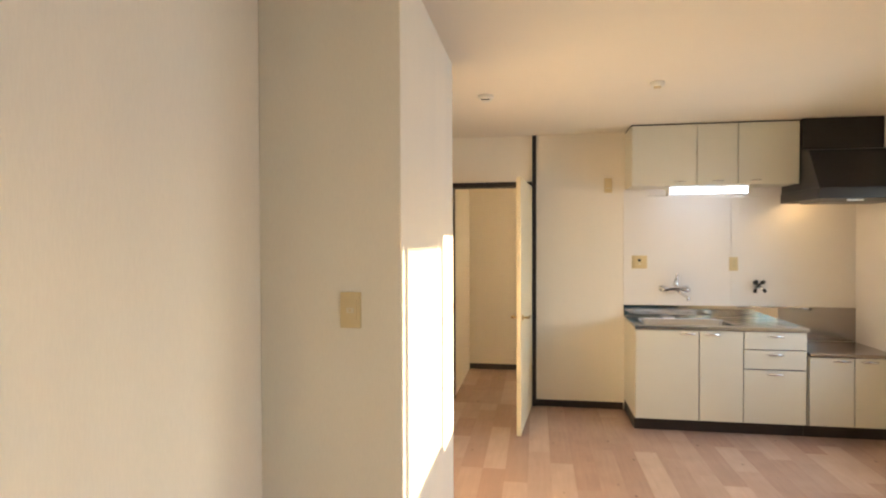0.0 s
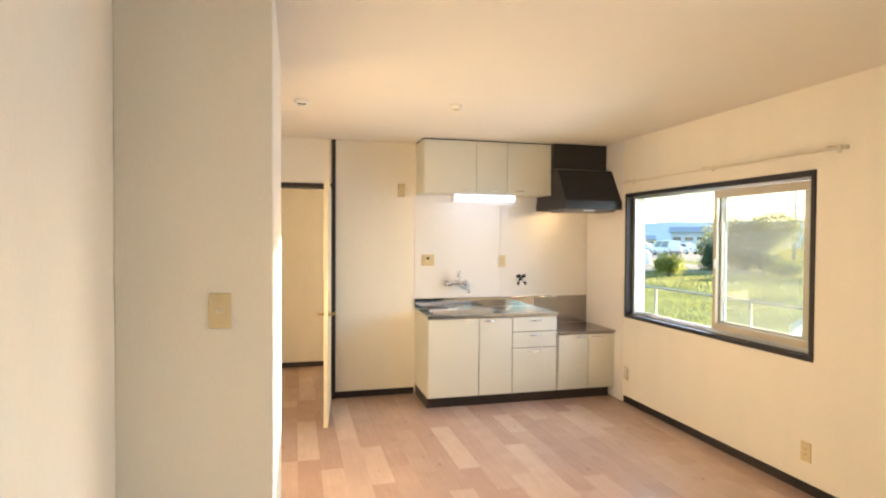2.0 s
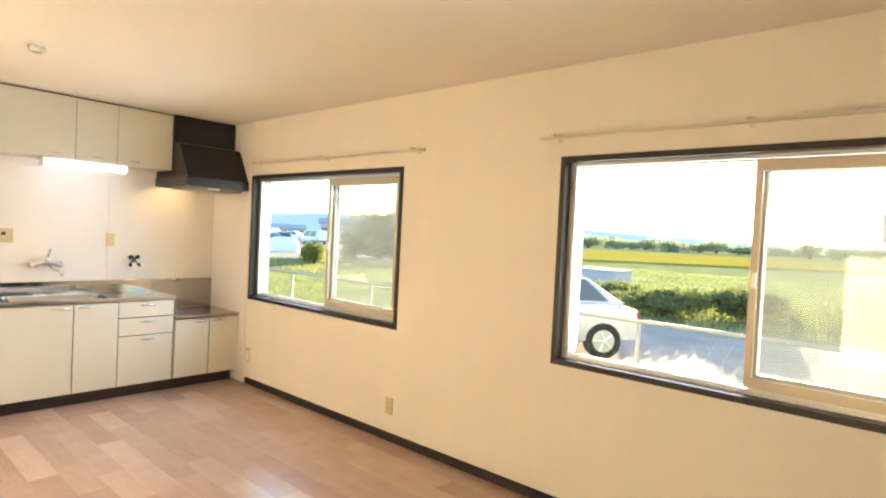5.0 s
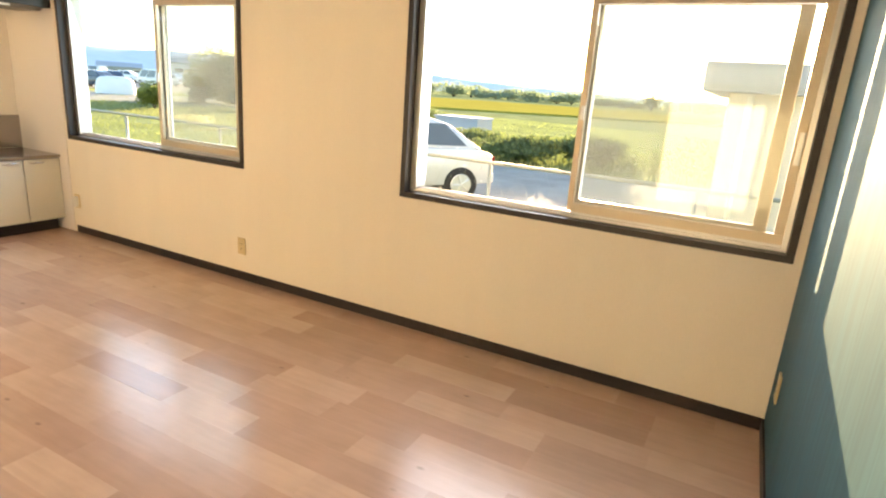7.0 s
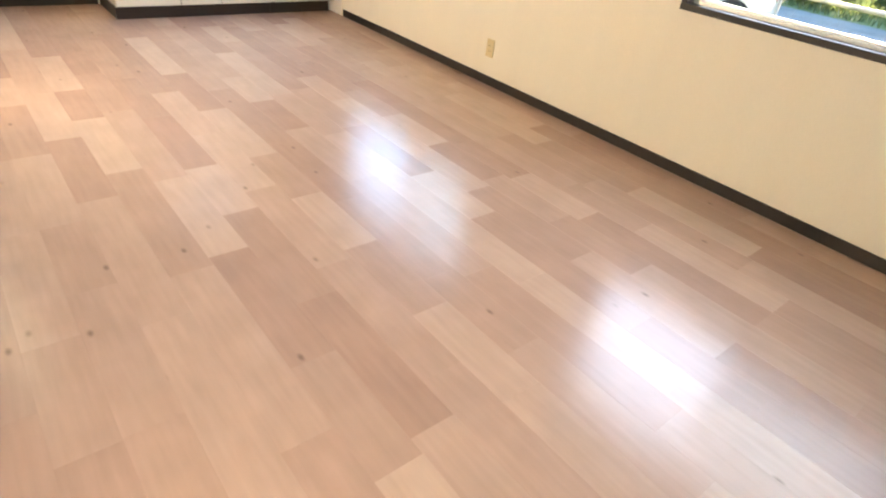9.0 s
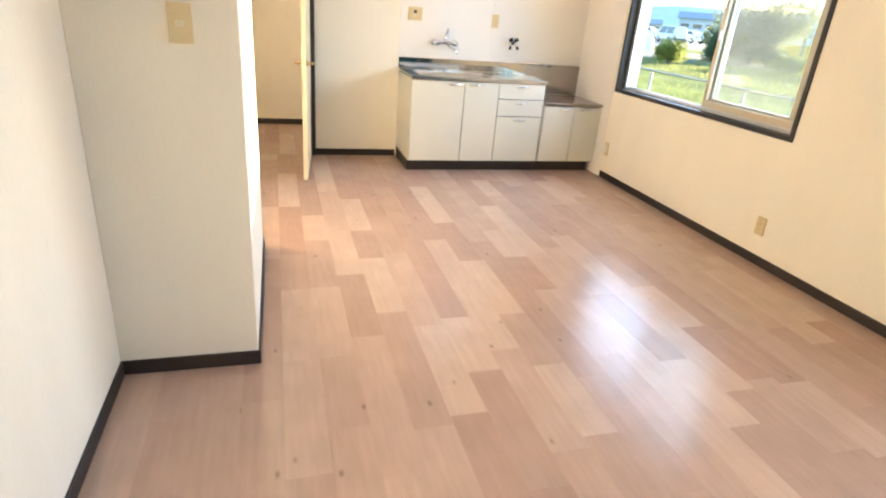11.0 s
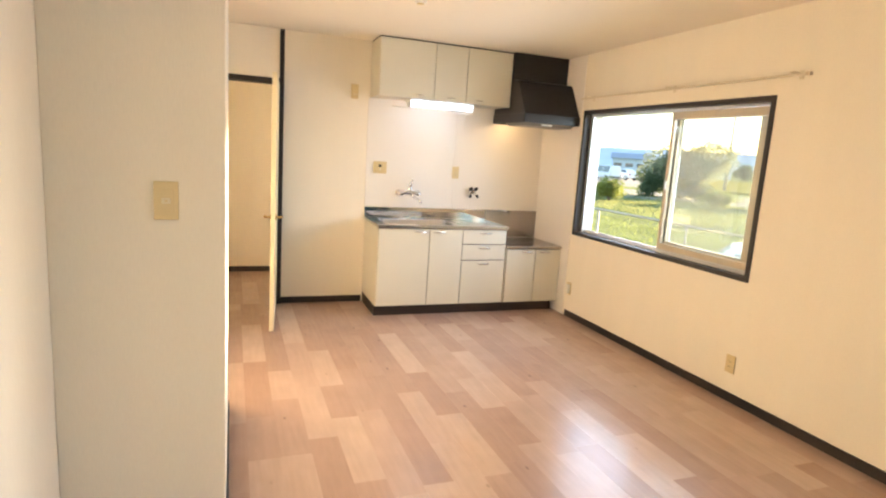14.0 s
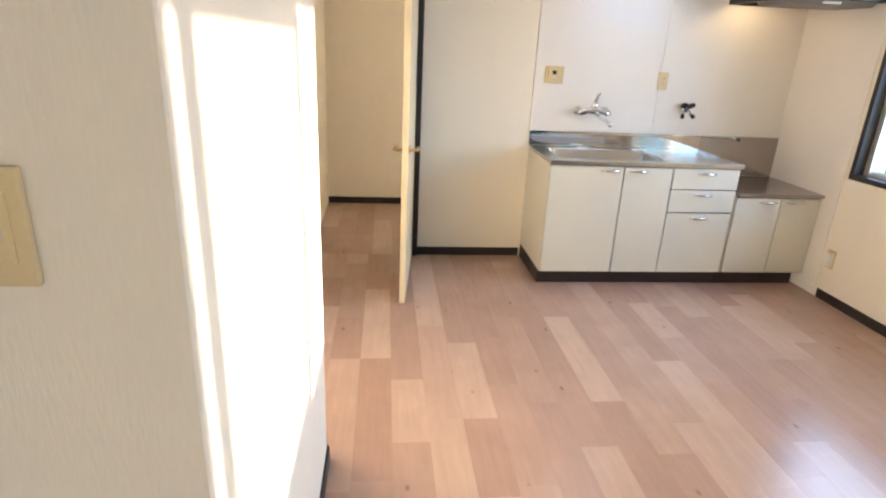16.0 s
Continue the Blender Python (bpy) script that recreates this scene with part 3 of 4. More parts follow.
def range_hood():
    c = thing("range_hood", (3.3, 4.8, 1.85), "black enamel range hood with a lit bulb", "range hood")
    yb = YK - 0.008
    box("duct_box", 3.012, 3.592, 4.70, yb, 2.21, ZC - 0.004, M_HOOD, c, 0.004)
    prism("canopy", [(yb, 1.905), (4.42, 1.905), (4.43, 1.93), (4.60, 2.215), (4.70, 2.235), (yb, 2.235)], "x", 3.012, 3.594, M_HOOD, c, 0.006)
    bm = bmesh.new()
    x0, x1, y0 = 3.005, 3.594, 4.41
    for b in ((x0, x1, y0, y0 + 0.018, 1.83, 1.912), (x0, x0 + 0.018, y0 + 0.018, yb, 1.83, 1.912), (x1 - 0.018, x1, y0 + 0.018, yb, 1.83, 1.912),
              (x0 + 0.018, x1 - 0.018, yb - 0.018, yb, 1.83, 1.912), (x0, x1, y0, yb, 1.905, 1.915)):
        add_box(bm, *b, bevel=0.003)
    finish("skirt", bm, M_HOOD, c)
    box("filter", 3.05, 3.54, 4.47, 4.82, 1.852, 1.862, M_HOODIN, c, 0.002)
    tagged(box("bulb", 3.07, 3.17, 4.87, 4.94, 1.868, 1.885, M_BULB, c, 0.01), "warm lit hood bulb")
    # shallow grey catch pan under the skirt, with a pale pull tab
    prism("pan", [(4.45, 1.832), (4.50, 1.806), (4.80, 1.806), (4.84, 1.832)], "x", 3.04, 3.56, M_HOODIN, c, 0.004)
    box("tab", 3.22, 3.33, 4.462, 4.478, 1.812, 1.828, M_WHITEPL, c, 0.003)
    box("switch", 3.45, 3.53, 4.405, 4.411, 1.865, 1.885, M_BLACKPL, c, 0.002)


def faucet():
    c = thing("wall_faucet", (2.13, YK - 0.006, 1.09), "chrome wall-mounted mixer tap with a short spout", "faucet")
    y = YK - 0.07
    for x in (2.04, 2.235):
        tube("inlet", [(x, YK - 0.006, 1.095), (x, YK - 0.012, 1.095), (x, YK - 0.014, 1.095), (x, y, 1.09)], [0.030, 0.030, 0.015, 0.015], M_CHROME, c, 14)
    tube("body", [(2.02, y, 1.09), (2.05, y, 1.09), (2.09, y, 1.10), (2.14, y, 1.105), (2.19, y, 1.10), (2.225, y, 1.09), (2.255, y, 1.09)],
         [0.018, 0.026, 0.021, 0.030, 0.021, 0.026, 0.018], M_CHROME, c, 14)
    tube("cartridge", [(2.14, y, 1.105), (2.14, y - 0.004, 1.15), (2.145, y - 0.006, 1.165)], [0.024, 0.022, 0.012], M_CHROME, c, 14)
    tube("lever", [(2.14, y, 1.16), (2.142, y - 0.02, 1.195), (2.138, y - 0.055, 1.222), (2.134, y - 0.085, 1.226)], [0.016, 0.013, 0.012, 0.009], M_CHROME, c, 10)
    tube("spout", [(2.15, y, 1.085), (2.17, y - 0.05, 1.06), (2.19, y - 0.12, 1.048), (2.20, y - 0.17, 1.035), (2.20, y - 0.175, 1.015)], 0.0135, M_CHROME, c, 10)


def gas_tap():
    c = thing("gas_tap", (2.82, YK - 0.006, 1.13), "black and chrome twin gas tap on the wall", "tap")
    tube("base", [(2.82, YK - 0.006, 1.13), (2.82, YK - 0.05, 1.13)], [0.028, 0.022], M_CHROME, c, 14)
    for s in (-1, 1):
        tube("nozzle", [(2.82, YK - 0.045, 1.13), (2.82 + s * 0.025, YK - 0.06, 1.105), (2.82 + s * 0.034, YK - 0.075, 1.09)], [0.012, 0.012, 0.010], M_CHROME, c, 10)
        tube("knob", [(2.82 + s * 0.028, YK - 0.045, 1.155), (2.82 + s * 0.028, YK - 0.085, 1.165)], [0.019, 0.016], M_BLACKPL, c, 12)
        tube("cap", [(2.82 + s * 0.033, YK - 0.074, 1.098), (2.82 + s * 0.042, YK - 0.09, 1.078)], [0.014, 0.013], M_BLACKPL, c, 12)


def stove_pipe():
    c = thing("swing_spout", (2.96, YK - 0.02, 0.93), "thin chrome rail ending over the stove top", "rail")
    tube("rod", [(2.66, YK - 0.03, 0.945), (2.9, YK - 0.10, 0.955), (3.10, YK - 0.16, 0.957), (3.16, YK - 0.18, 0.952)], [0.008, 0.008, 0.009, 0.012], M_CHROME, c, 10)
    tube("tip", [(3.155, YK - 0.178, 0.953), (3.18, YK - 0.186, 0.944)], [0.012, 0.010], M_BLACKPL, c, 10)


sink_unit()
gas_unit()
wall_panel()
upper_cabinet()
strip_lamp()
range_hood()
faucet()
gas_tap()
stove_pipe()

# ---- wall fittings ----


def plate(name, label, category, w, h, inner, m):
    """A fitting on a wall: local x across, z up, front towards -y, at the pose m."""
    c = thing(name, (0, 0, 0), label, category)
    box("plate", -w / 2, w / 2, -0.009, 0, -h / 2, h / 2, M_PLATE, c, 0.003)
    for n, x0, x1, y, z0, z1, mat in inner:
        box(n, x0, x1, y, -0.008, z0, z1, mat, c, 0.0015)
    c.matrix_basis = m
    return c


holes = [("insert", -0.019, 0.019, -0.0105, -0.034, 0.034, M_PLATE)] + [
    ("slot", sx - 0.0015, sx + 0.0015, -0.0112, z - 0.005, z + 0.005, M_BLACKPL) for z in (-0.017, 0.017) for sx in (-0.006, 0.006)]
o1 = plate("wall_outlet", "ivory double power outlet on the wall", "outlet", 0.07, 0.12, holes, pose(XW, 2.35, 0.252, 0, 0, -90))
tagged(o1, group="power outlets")
copy_thing(o1, pose(3.36, YB, 0.33, 0, 0, 180))
copy_thing(o1, pose(2.63, YK - 0.006, 1.315))
plate("light_switch", "ivory light switch on the boxed-out corner", "switch", 0.072, 0.122,
      [("insert", -0.022, 0.022, -0.011, -0.036, 0.036, M_PLATE), ("rocker", -0.013, 0.013, -0.015, -0.009, 0.009, M_RAIL),
       ("pilot", -0.004, 0.004, -0.0165, -0.004, 0.004, M_PLATE)], pose(0.310, SY0, 1.298))
plate("heater_control", "ivory water heater control with a small dark display", "control panel", 0.13, 0.115,
      [("cover", -0.045, 0.045, -0.016, -0.04, 0.045, M_PLATE), ("display", -0.016, 0.012, -0.018, 0.004, 0.028, M_BLACKPL),
       ("button", -0.006, 0.006, -0.018, -0.022, -0.012, M_WHITEPL)], pose(1.845, YK - 0.006, 1.328))
plate("door_chime", "ivory door chime box on the wall", "chime", 0.066, 0.132,
      [("cover", -0.029, 0.029, -0.03, -0.06, 0.06, M_PLATE), ("grille", -0.02, 0.02, -0.032, -0.03, -0.026, M_CABSIDE)], pose(1.575, YK, 2.015))


def gas_socket():
    c = thing("antenna_socket", (XW - 0.006, 4.31, 0.28), "small ivory socket with a plug cover near the stove", "outlet")
    box("plate", XW - 0.012, XW, 4.28, 4.345, 0.22, 0.34, M_PLATE, c, 0.003)
    box("cover", XW - 0.04, XW - 0.011, 4.285, 4.32, 0.235, 0.325, M_WHITEPL, c, 0.006)


def curtain_rail(y0, y1, z):
    c = thing("curtain_rail", (XW, (y0 + y1) / 2, z), "cream double curtain rail above the window", "curtain rail")
    tagged(c, group="curtain rails")
    for x, dz in ((XW - 0.045, 0), (XW - 0.085, -0.004)):
        boxes("rail", [(x - 0.009, x + 0.009, y0, y1, z + dz - 0.006, z + dz + 0.006)], M_RAIL, c, 0.003, 2)
        box("end_stop", x - 0.011, x + 0.011, y0 - 0.012, y0 + 0.004, z + dz - 0.011, z + dz + 0.011, M_RAIL, c, 0.003)
    for i in range(3):
        y = y0 + 0.08 + (y1 - y0 - 0.16) * i / 2
        box("bracket", XW - 0.09, XW, y - 0.01, y + 0.01, z + 0.006, z + 0.016, M_RAIL, c, 0.002)
        box("foot", XW - 0.005, XW, y - 0.014, y + 0.014, z - 0.02, z + 0.03, M_RAIL, c, 0.001)


def ceiling_fitting(name, label, category, x, y, r):
    c = thing(name, (x, y, ZC), label, category)
    tube("base", [(x, y, ZC), (x, y, ZC - 0.018), (x, y, ZC - 0.028)], [r, r, r * 0.8], M_WHITEPL, c, 20)
    return c


gas_socket()
curtain_rail(2.09, 4.30, 2.075)
curtain_rail(-0.98, 1.14, 2.075)
alarm = ceiling_fitting("smoke_alarm", "small ivory smoke alarm on the ceiling", "smoke alarm", 0.605, 3.58, 0.052)
tube("sensor", [(0.605, 3.58, ZC - 0.027), (0.605, 3.58, ZC - 0.040)], [0.030, 0.024], M_WHITEPL, alarm, 14)
box("vent", 0.577, 0.633, 3.544, 3.554, ZC - 0.034, ZC - 0.026, M_BLACKPL, alarm, 0.002)
rose = ceiling_fitting("ceiling_rose", "ivory lamp socket on the ceiling without a lamp", "lamp socket", 1.66, 3.43, 0.042)
box("socket", 1.64, 1.68, 3.415, 3.445, ZC - 0.036, ZC - 0.027, M_PLATE, rose, 0.003)

# ---- outdoors ----


def flat(name, x0, x1, y0, y1, z, mat, label, category, n=1):
    bm = bmesh.new()
    vs = [[bm.verts.new((x0 + (x1 - x0) * i / n, y0 + (y1 - y0) * j / n, z)) for j in range(n + 1)] for i in range(n + 1)]
    for i in range(n):
        for j in range(n):
            bm.faces.new((vs[i][j], vs[i + 1][j], vs[i + 1][j + 1], vs[i][j + 1]))
    return structure(finish(name, bm, mat), label, category)


flat("ground", -1500, 1500, -1500, 1500, GROUND, M_SOIL, "rough green meadow", "ground")
boxes_road = boxes("road", [(9.7, 15.6, -60, 7.2, GROUND + 0.002, GROUND + 0.012)], M_ASPHALT, None, 0.01)
structure(boxes_road, "worn grey gravel road beside the fence", "road")


def away(d, side=0.0):
    """A place d metres out from the room along the meadow's line of sight, side metres to its left."""
    a = radians(47)
    return (0.57 + d * math.cos(a) - side * math.sin(a), -0.1 + d * math.sin(a) + side * math.cos(a))


def plot(name, d0, d1, s0, s1, top, mat, label, category):
    """A flat piece of land laid square to the meadow's line of sight."""
    ring = [away(d0, s0), away(d1, s0), away(d1, s1), away(d0, s1)]
    structure(prism(name, ring, "z", GROUND + 0.002, GROUND + top, mat), label, category)


plot("field", 57, 125, -90, -3.0, 0.22, M_FIELD, "yellow field of ripe rice", "field")
plot("road_2", 37, 50, -11, 34, 0.03, M_ASPHALT, "grey road crossing behind the meadow", "road")
plot("car_park", 56, 96, 3.0, 45, 0.03, M_ASPHALT, "grey car park", "ground")


def blades(name, rng, n, area, h, mat, label, category, w=0.012):
    """Thin bent blades, scattered."""
    verts, faces = [], []
    x0, x1, y0, y1 = area
    for _ in range(n):
        x, y = rng.uniform(x0, x1), rng.uniform(y0, y1)
        if 9.6 < x < 15.7 and y < 7.3:
            continue
        k = 0.5 + 0.9 * (noise.noise(Vector((x * 0.4, y * 0.4, 3))) * 0.5 + 0.5)
        a, hh = rng.uniform(0, 2 * math.pi), h * k * rng.uniform(0.6, 1.3)
        dx, dy = math.cos(a), math.sin(a)
        lean = rng.uniform(0.1, 0.6) * hh
        i = len(verts)
        verts += [(x - dy * w, y + dx * w, GROUND), (x + dy * w, y - dx * w, GROUND),
                  (x + dx * lean * 0.4 + dy * w * 0.7, y + dy * lean * 0.4 - dx * w * 0.7, GROUND + hh * 0.6),
                  (x + dx * lean * 0.4 - dy * w * 0.7, y + dy * lean * 0.4 + dx * w * 0.7, GROUND + hh * 0.6),
                  (x + dx * lean, y + dy * lean, GROUND + hh)]
        faces += [(i, i + 1, i + 2, i + 3), (i + 3, i + 2, i + 4)]
    me = bpy.data.meshes.new(name)
    me.from_pydata(verts, [], faces)
    me.materials.append(mat)
    return tagged(new(name, me), label, category, kind="stuff")


rng = random.Random(4)
blades("grass", rng, 45000, (4.2, 14, 0, 22), 0.045, M_GRASS, "rough green grass round the fence", "grass", 0.006)
blades("meadow_grass", rng, 60000, (12, 46, 2, 50), 0.06, M_GRASS, "tall meadow grass", "grass", 0.012)
blades("weeds", rng, 9000, (15.8, 24, -4, 14), 0.20, M_WEED, "tangled weeds beyond the road", "weeds", 0.014)
blades("dry_grass", rng, 9000, (16, 27, 15, 31), 0.15, M_STRAW, "tall dry yellow grass beside the road", "grass", 0.009)


def leaf_mass(name, rng, centre, size, n, leaf, mat, parent):
    """Many small leaves in a lumpy crown."""
    verts, faces = [], []
    lumps = [(Vector((rng.gauss(0, 0.32), rng.gauss(0, 0.32), rng.gauss(0.0, 0.30))), rng.uniform(0.38, 0.66)) for _ in range(18)]
    for _ in range(n):
        c, r = rng.choice(lumps)
        d = Vector((rng.gauss(0, 1), rng.gauss(0, 1), rng.gauss(0, 1))).normalized() * r * rng.uniform(0.55, 1.05)
        p = c + d
        p = Vector((p.x * size[0], p.y * size[1], p.z * size[2])) + Vector(centre)
        u = Vector((rng.gauss(0, 1), rng.gauss(0, 1), rng.gauss(0, 1))).normalized()
        v = u.orthogonal().normalized()
        s = leaf * rng.uniform(0.6, 1.4)
        i = len(verts)
        verts += [tuple(p - u * s), tuple(p + v * s * 0.5), tuple(p + u * s), tuple(p - v * s * 0.5)]
        faces.append((i, i + 1, i + 2, i + 3))
    base = Vector(parent.location)
    me = bpy.data.meshes.new(name)
    me.from_pydata([tuple(Vector(q) - base) for q in verts], [], faces)
    me.materials.append(mat)
    ob = new(name, me)
    ob.parent = parent
    return ob


def shrub(name, rng, x, y, w, h, n, leaf, mat, label, category, group=""):
    c = thing(name, (x, y, GROUND), label, category, group)
    bm = bmesh.new()
    for i in range(5):
        a = i * 1.256 + rng.uniform(-0.3, 0.3)
        k = rng.uniform(0.2, 0.38) * w
        add_tube(bm, [(x, y, GROUND), (x + 0.3 * k * math.cos(a), y + 0.3 * k * math.sin(a), GROUND + h * 0.25),
                      (x + k * math.cos(a), y + k * math.sin(a), GROUND + h * 0.7)], [0.035 * h, 0.02 * h, 0.006 * h], 6)
    finish("trunk", bm, M_BARK, c)
    leaf_mass("foliage", rng, (x, y, GROUND + h * 0.52), (w * 0.5, w * 0.5, h * 0.5), n, leaf, mat, c)
    return c


shrub("tree", rng, *away(41.5, 0.0), 5.4, 3.5, 22000, 0.095, M_LEAFL, "broad grey-green round tree by the road", "tree")
shrub("shrub", rng, *away(40.5, 2.0), 2.0, 1.9, 8000, 0.075, M_LEAFD, "dark green shrub beside the tree", "shrub", "meadow shrubs")
shrub("shrub", rng, *away(39.5, -0.9), 2.2, 1.2, 5000, 0.075, M_LEAFD, "dark green shrub beside the tree", "shrub", "meadow shrubs")
shrub("shrub", rng, *away(32.0, 3.6), 1.5, 1.25, 5000, 0.06, M_LEAFB, "small bright green bush", "shrub", "meadow shrubs")
shrub("shrub", rng, *away(35.0, -1.9), 2.2, 0.9, 5000, 0.06, M_LEAFB, "small bright green bush", "shrub", "meadow shrubs")
shrub("tree", rng, *away(160, -13.5), 5.5, 3.9, 2500, 0.25, M_LEAFD, "small dark tree beyond the yellow field", "tree")
for x, y, w, h in ((17.6, 5.6, 3.0, 0.8), (18.4, 3.2, 2.6, 0.9), (20.0, 8.3, 3.0, 0.6), (29.5, 22.5, 3.4, 0.9), (27.0, 15.0, 3.2, 1.0), (19.5, 0.4, 2.8, 1.1)):
    shrub("shrub", rng, x, y, w, h, 4500, 0.075, M_WEED, "low tangled green shrub by the road", "shrub", "meadow shrubs")
for i in range(24):
    a = radians(2 + i * 1.5 + rng.uniform(-0.6, 0.6))
    d = rng.uniform(205, 240)
    shrub("tree", rng, d * math.cos(a), d * math.sin(a), rng.uniform(8, 17), rng.uniform(3.0, 5.5), 900, 0.5, M_LEAFH, "distant hazy green tree beyond the field", "tree", "far trees")


def fence():
    y0, y1, x = -2.6, 22.0, 7.0
    c = thing("pipe_fence", (x, 7.7, GROUND), "low galvanised pipe and wire fence in the grass", "fence")
    tube("rail", [(x, y0, 0.64), (x, 9.3, 0.65), (x, y1, 0.64)], 0.021, M_FENCE, c, 10)
    n = int((y1 - y0) / 2.26) + 1
    for i in range(n):
        y = -2.58 + i * 2.26
        tube("post", [(x, y, GROUND - 0.1), (x, y, 0.63)], 0.022, M_FENCE, c, 10)
    bm = bmesh.new()
    k = 0.16
    for i in range(int((y1 - y0) / k)):
        y = y0 + i * k
        for s in (1, -1):
            za, zb = (GROUND + 0.05, 0.61)
            add_tube(bm, [(x + 0.004 * s, y, za if s > 0 else zb), (x + 0.004 * s, y + 0.5, zb if s > 0 else za)], 0.0008, 3, False)
    tagged(finish("wire_netting", bm, M_FENCE, c), "thin diamond wire netting", kind="stuff")


fence()


def car(name, label, m, paint, van=False):
    """A car along local x (front at +x), standing at z = 0."""
    c = thing(name, (0, 0, 0), label, "van" if van else "car")
    W = 1.68
    if van:
        lower = [(-2.2, 0.3), (-2.2, 0.95), (2.05, 0.95), (2.2, 0.62), (2.2, 0.3)]
        roof = [(-2.17, 0.95), (-2.1, 1.72), (-1.9, 1.8), (0.95, 1.8), (1.25, 1.7), (2.0, 0.95)]
    else:
        lower = [(-1.90, 0.34), (-1.95, 0.62), (-1.9, 0.86), (-1.5, 0.97), (0.85, 0.93), (1.95, 0.78), (2.16, 0.6), (2.15, 0.3), (0, 0.22)]
        roof = [(-1.70, 0.93), (-1.12, 1.34), (-0.75, 1.44), (0.1, 1.45), (0.35, 1.40), (1.05, 0.92)]

    def loft(nm, prof, half, mat, top_half=None):
        bm = bmesh.new()
        zs = [p[1] for p in prof]
        lo, hi = min(zs), max(zs)
        rows = []
        for s in (-1, -0.9, 0.9, 1):
            row = []
            for x, z in prof:
                k = (z - lo) / (hi - lo)
                hw = half + ((top_half or half * 0.97) - half) * k
                inset = 0.03 if abs(s) == 1 else 0.0
                row.append(bm.verts.new((x * (1 - inset * 0.4), s * hw, z - inset * (k - 0.4))))
            rows.append(row)
        n = len(prof)
        for a, b in zip(rows, rows[1:]):
            for i in range(n):
                bm.faces.new((a[i], a[(i + 1) % n], b[(i + 1) % n], b[i]))
        bm.faces.new(rows[0][::-1])
        bm.faces.new(rows[-1])
        bmesh.ops.recalc_face_normals(bm, faces=bm.faces)
        bmesh.ops.bevel(bm, geom=list(bm.edges), offset=0.03, segments=2, affect="EDGES", profile=0.6)
        return finish(nm, bm, mat, c, True)

    loft("body", lower, W / 2, paint)
    loft("cabin", roof, W / 2 - 0.05, paint, W / 2 - 0.22)
    for s in (-1, 1):
        for a, b in ((0.04, 0.48), (0.52, 0.94)):
            bm = bmesh.new()
            bx0, bx1, tx0, tx1 = roof[0][0], roof[-1][0], roof[1][0], roof[-2][0]
            zl, zh = 0.99, roof[2][1] - 0.09
            yl, yh = W / 2 - 0.065, W / 2 - 0.195

            def at(f, up):
                xa, xb = (bx0 + 0.2, bx1 - 0.2) if not up else (tx0 + 0.05, tx1 - 0.08)
                return (xa + (xb - xa) * f, s * ((yl if not up else yh) + 0.012), zl if not up else zh)
            q = [at(a, 0), at(b, 0), at(b, 1), at(a, 1)]
            vs = [bm.verts.new(v) for v in q] + [bm.verts.new((v[0], v[1] - s * 0.03, v[2])) for v in q]
            for f in ((0, 1, 2, 3), (7, 6, 5, 4), (0, 4, 5, 1), (1, 5, 6, 2), (2, 6, 7, 3), (3, 7, 4, 0)):
                bm.faces.new([vs[i] for i in f])
            bmesh.ops.recalc_face_normals(bm, faces=bm.faces)
            finish("window", bm, M_CARGLASS, c)
    for x in (-1.32, 1.30):
        for s in (-1, 1):
            w = thing("wheel", (x, s * (W / 2 - 0.09), 0.31))
            w.parent = c
            bm = bmesh.new()
            y = s * (W / 2 - 0.09)
            add_tube(bm, [(x, y - 0.1, 0.31), (x, y - 0.085, 0.31), (x, y + 0.085, 0.31), (x, y + 0.1, 0.31)], [0.28, 0.31, 0.31, 0.28], 24)
            finish("tyre", bm, M_RUBBER, w)
            bm = bmesh.new()
            add_tube(bm, [(x, y + s * 0.096, 0.31), (x, y + s * 0.106, 0.31)], [0.20, 0.18], 18)
            for k in range(5):
                a = k * 1.2566
                add_tube(bm, [(x, y + s * 0.108, 0.31), (x + 0.18 * math.cos(a), y + s * 0.104, 0.31 + 0.18 * math.sin(a))], 0.022, 6)
            finish("rim", bm, M_ALU, w)
    box("bumper", -2.22 + (0 if van else 0.25), -2.1 + (0 if van else 0.25), -0.78, 0.78, 0.36, 0.52, M_BLACKPL if van else paint, c, 0.03)
    for s in (-1, 1):
        box("tail_lamp", -2.2 + (0 if van else 0.24), -2.1 + (0 if van else 0.24), s * 0.66 - 0.11, s * 0.66 + 0.11, 0.66, 0.82, material("red_lens", (0.4, 0.02, 0.02), 0.2, bump=0), c, 0.015)
    c.matrix_basis = m
    return c


car("car", "silver saloon car parked beside the fence", pose(9.56, 5.25, GROUND + 0.01, 0, 0, 135), M_CAR)
PARK = GROUND + 0.03
van1 = car("van", "white van in the car park", pose(*away(74, 9.0), PARK, 0, 0, 82), M_CARW, True)
tagged(van1, group="parked vans")
copy_thing(van1, pose(*away(90, 18.5), PARK, 0, 0, 100))
white = car("car", "white car in the car park", pose(*away(80, 7.6), PARK, 0, 0, 95), M_CARW)
tagged(white, group="parked cars")
copy_thing(white, pose(*away(86, 14.0), PARK, 0, 0, 120))
car2 = car("car", "dark car in the car park", pose(*away(58, 11.6), PARK, 0, 0, 100), M_CARD)
tagged(car2, group="parked cars")
for d, side, a in ((66, 14.5, 110), (70, 12.5, 75), (88, 11.0, 140), (92, 20.0, 40)):
    copy_thing(car2, pose(*away(d, side), PARK, 0, 0, a))


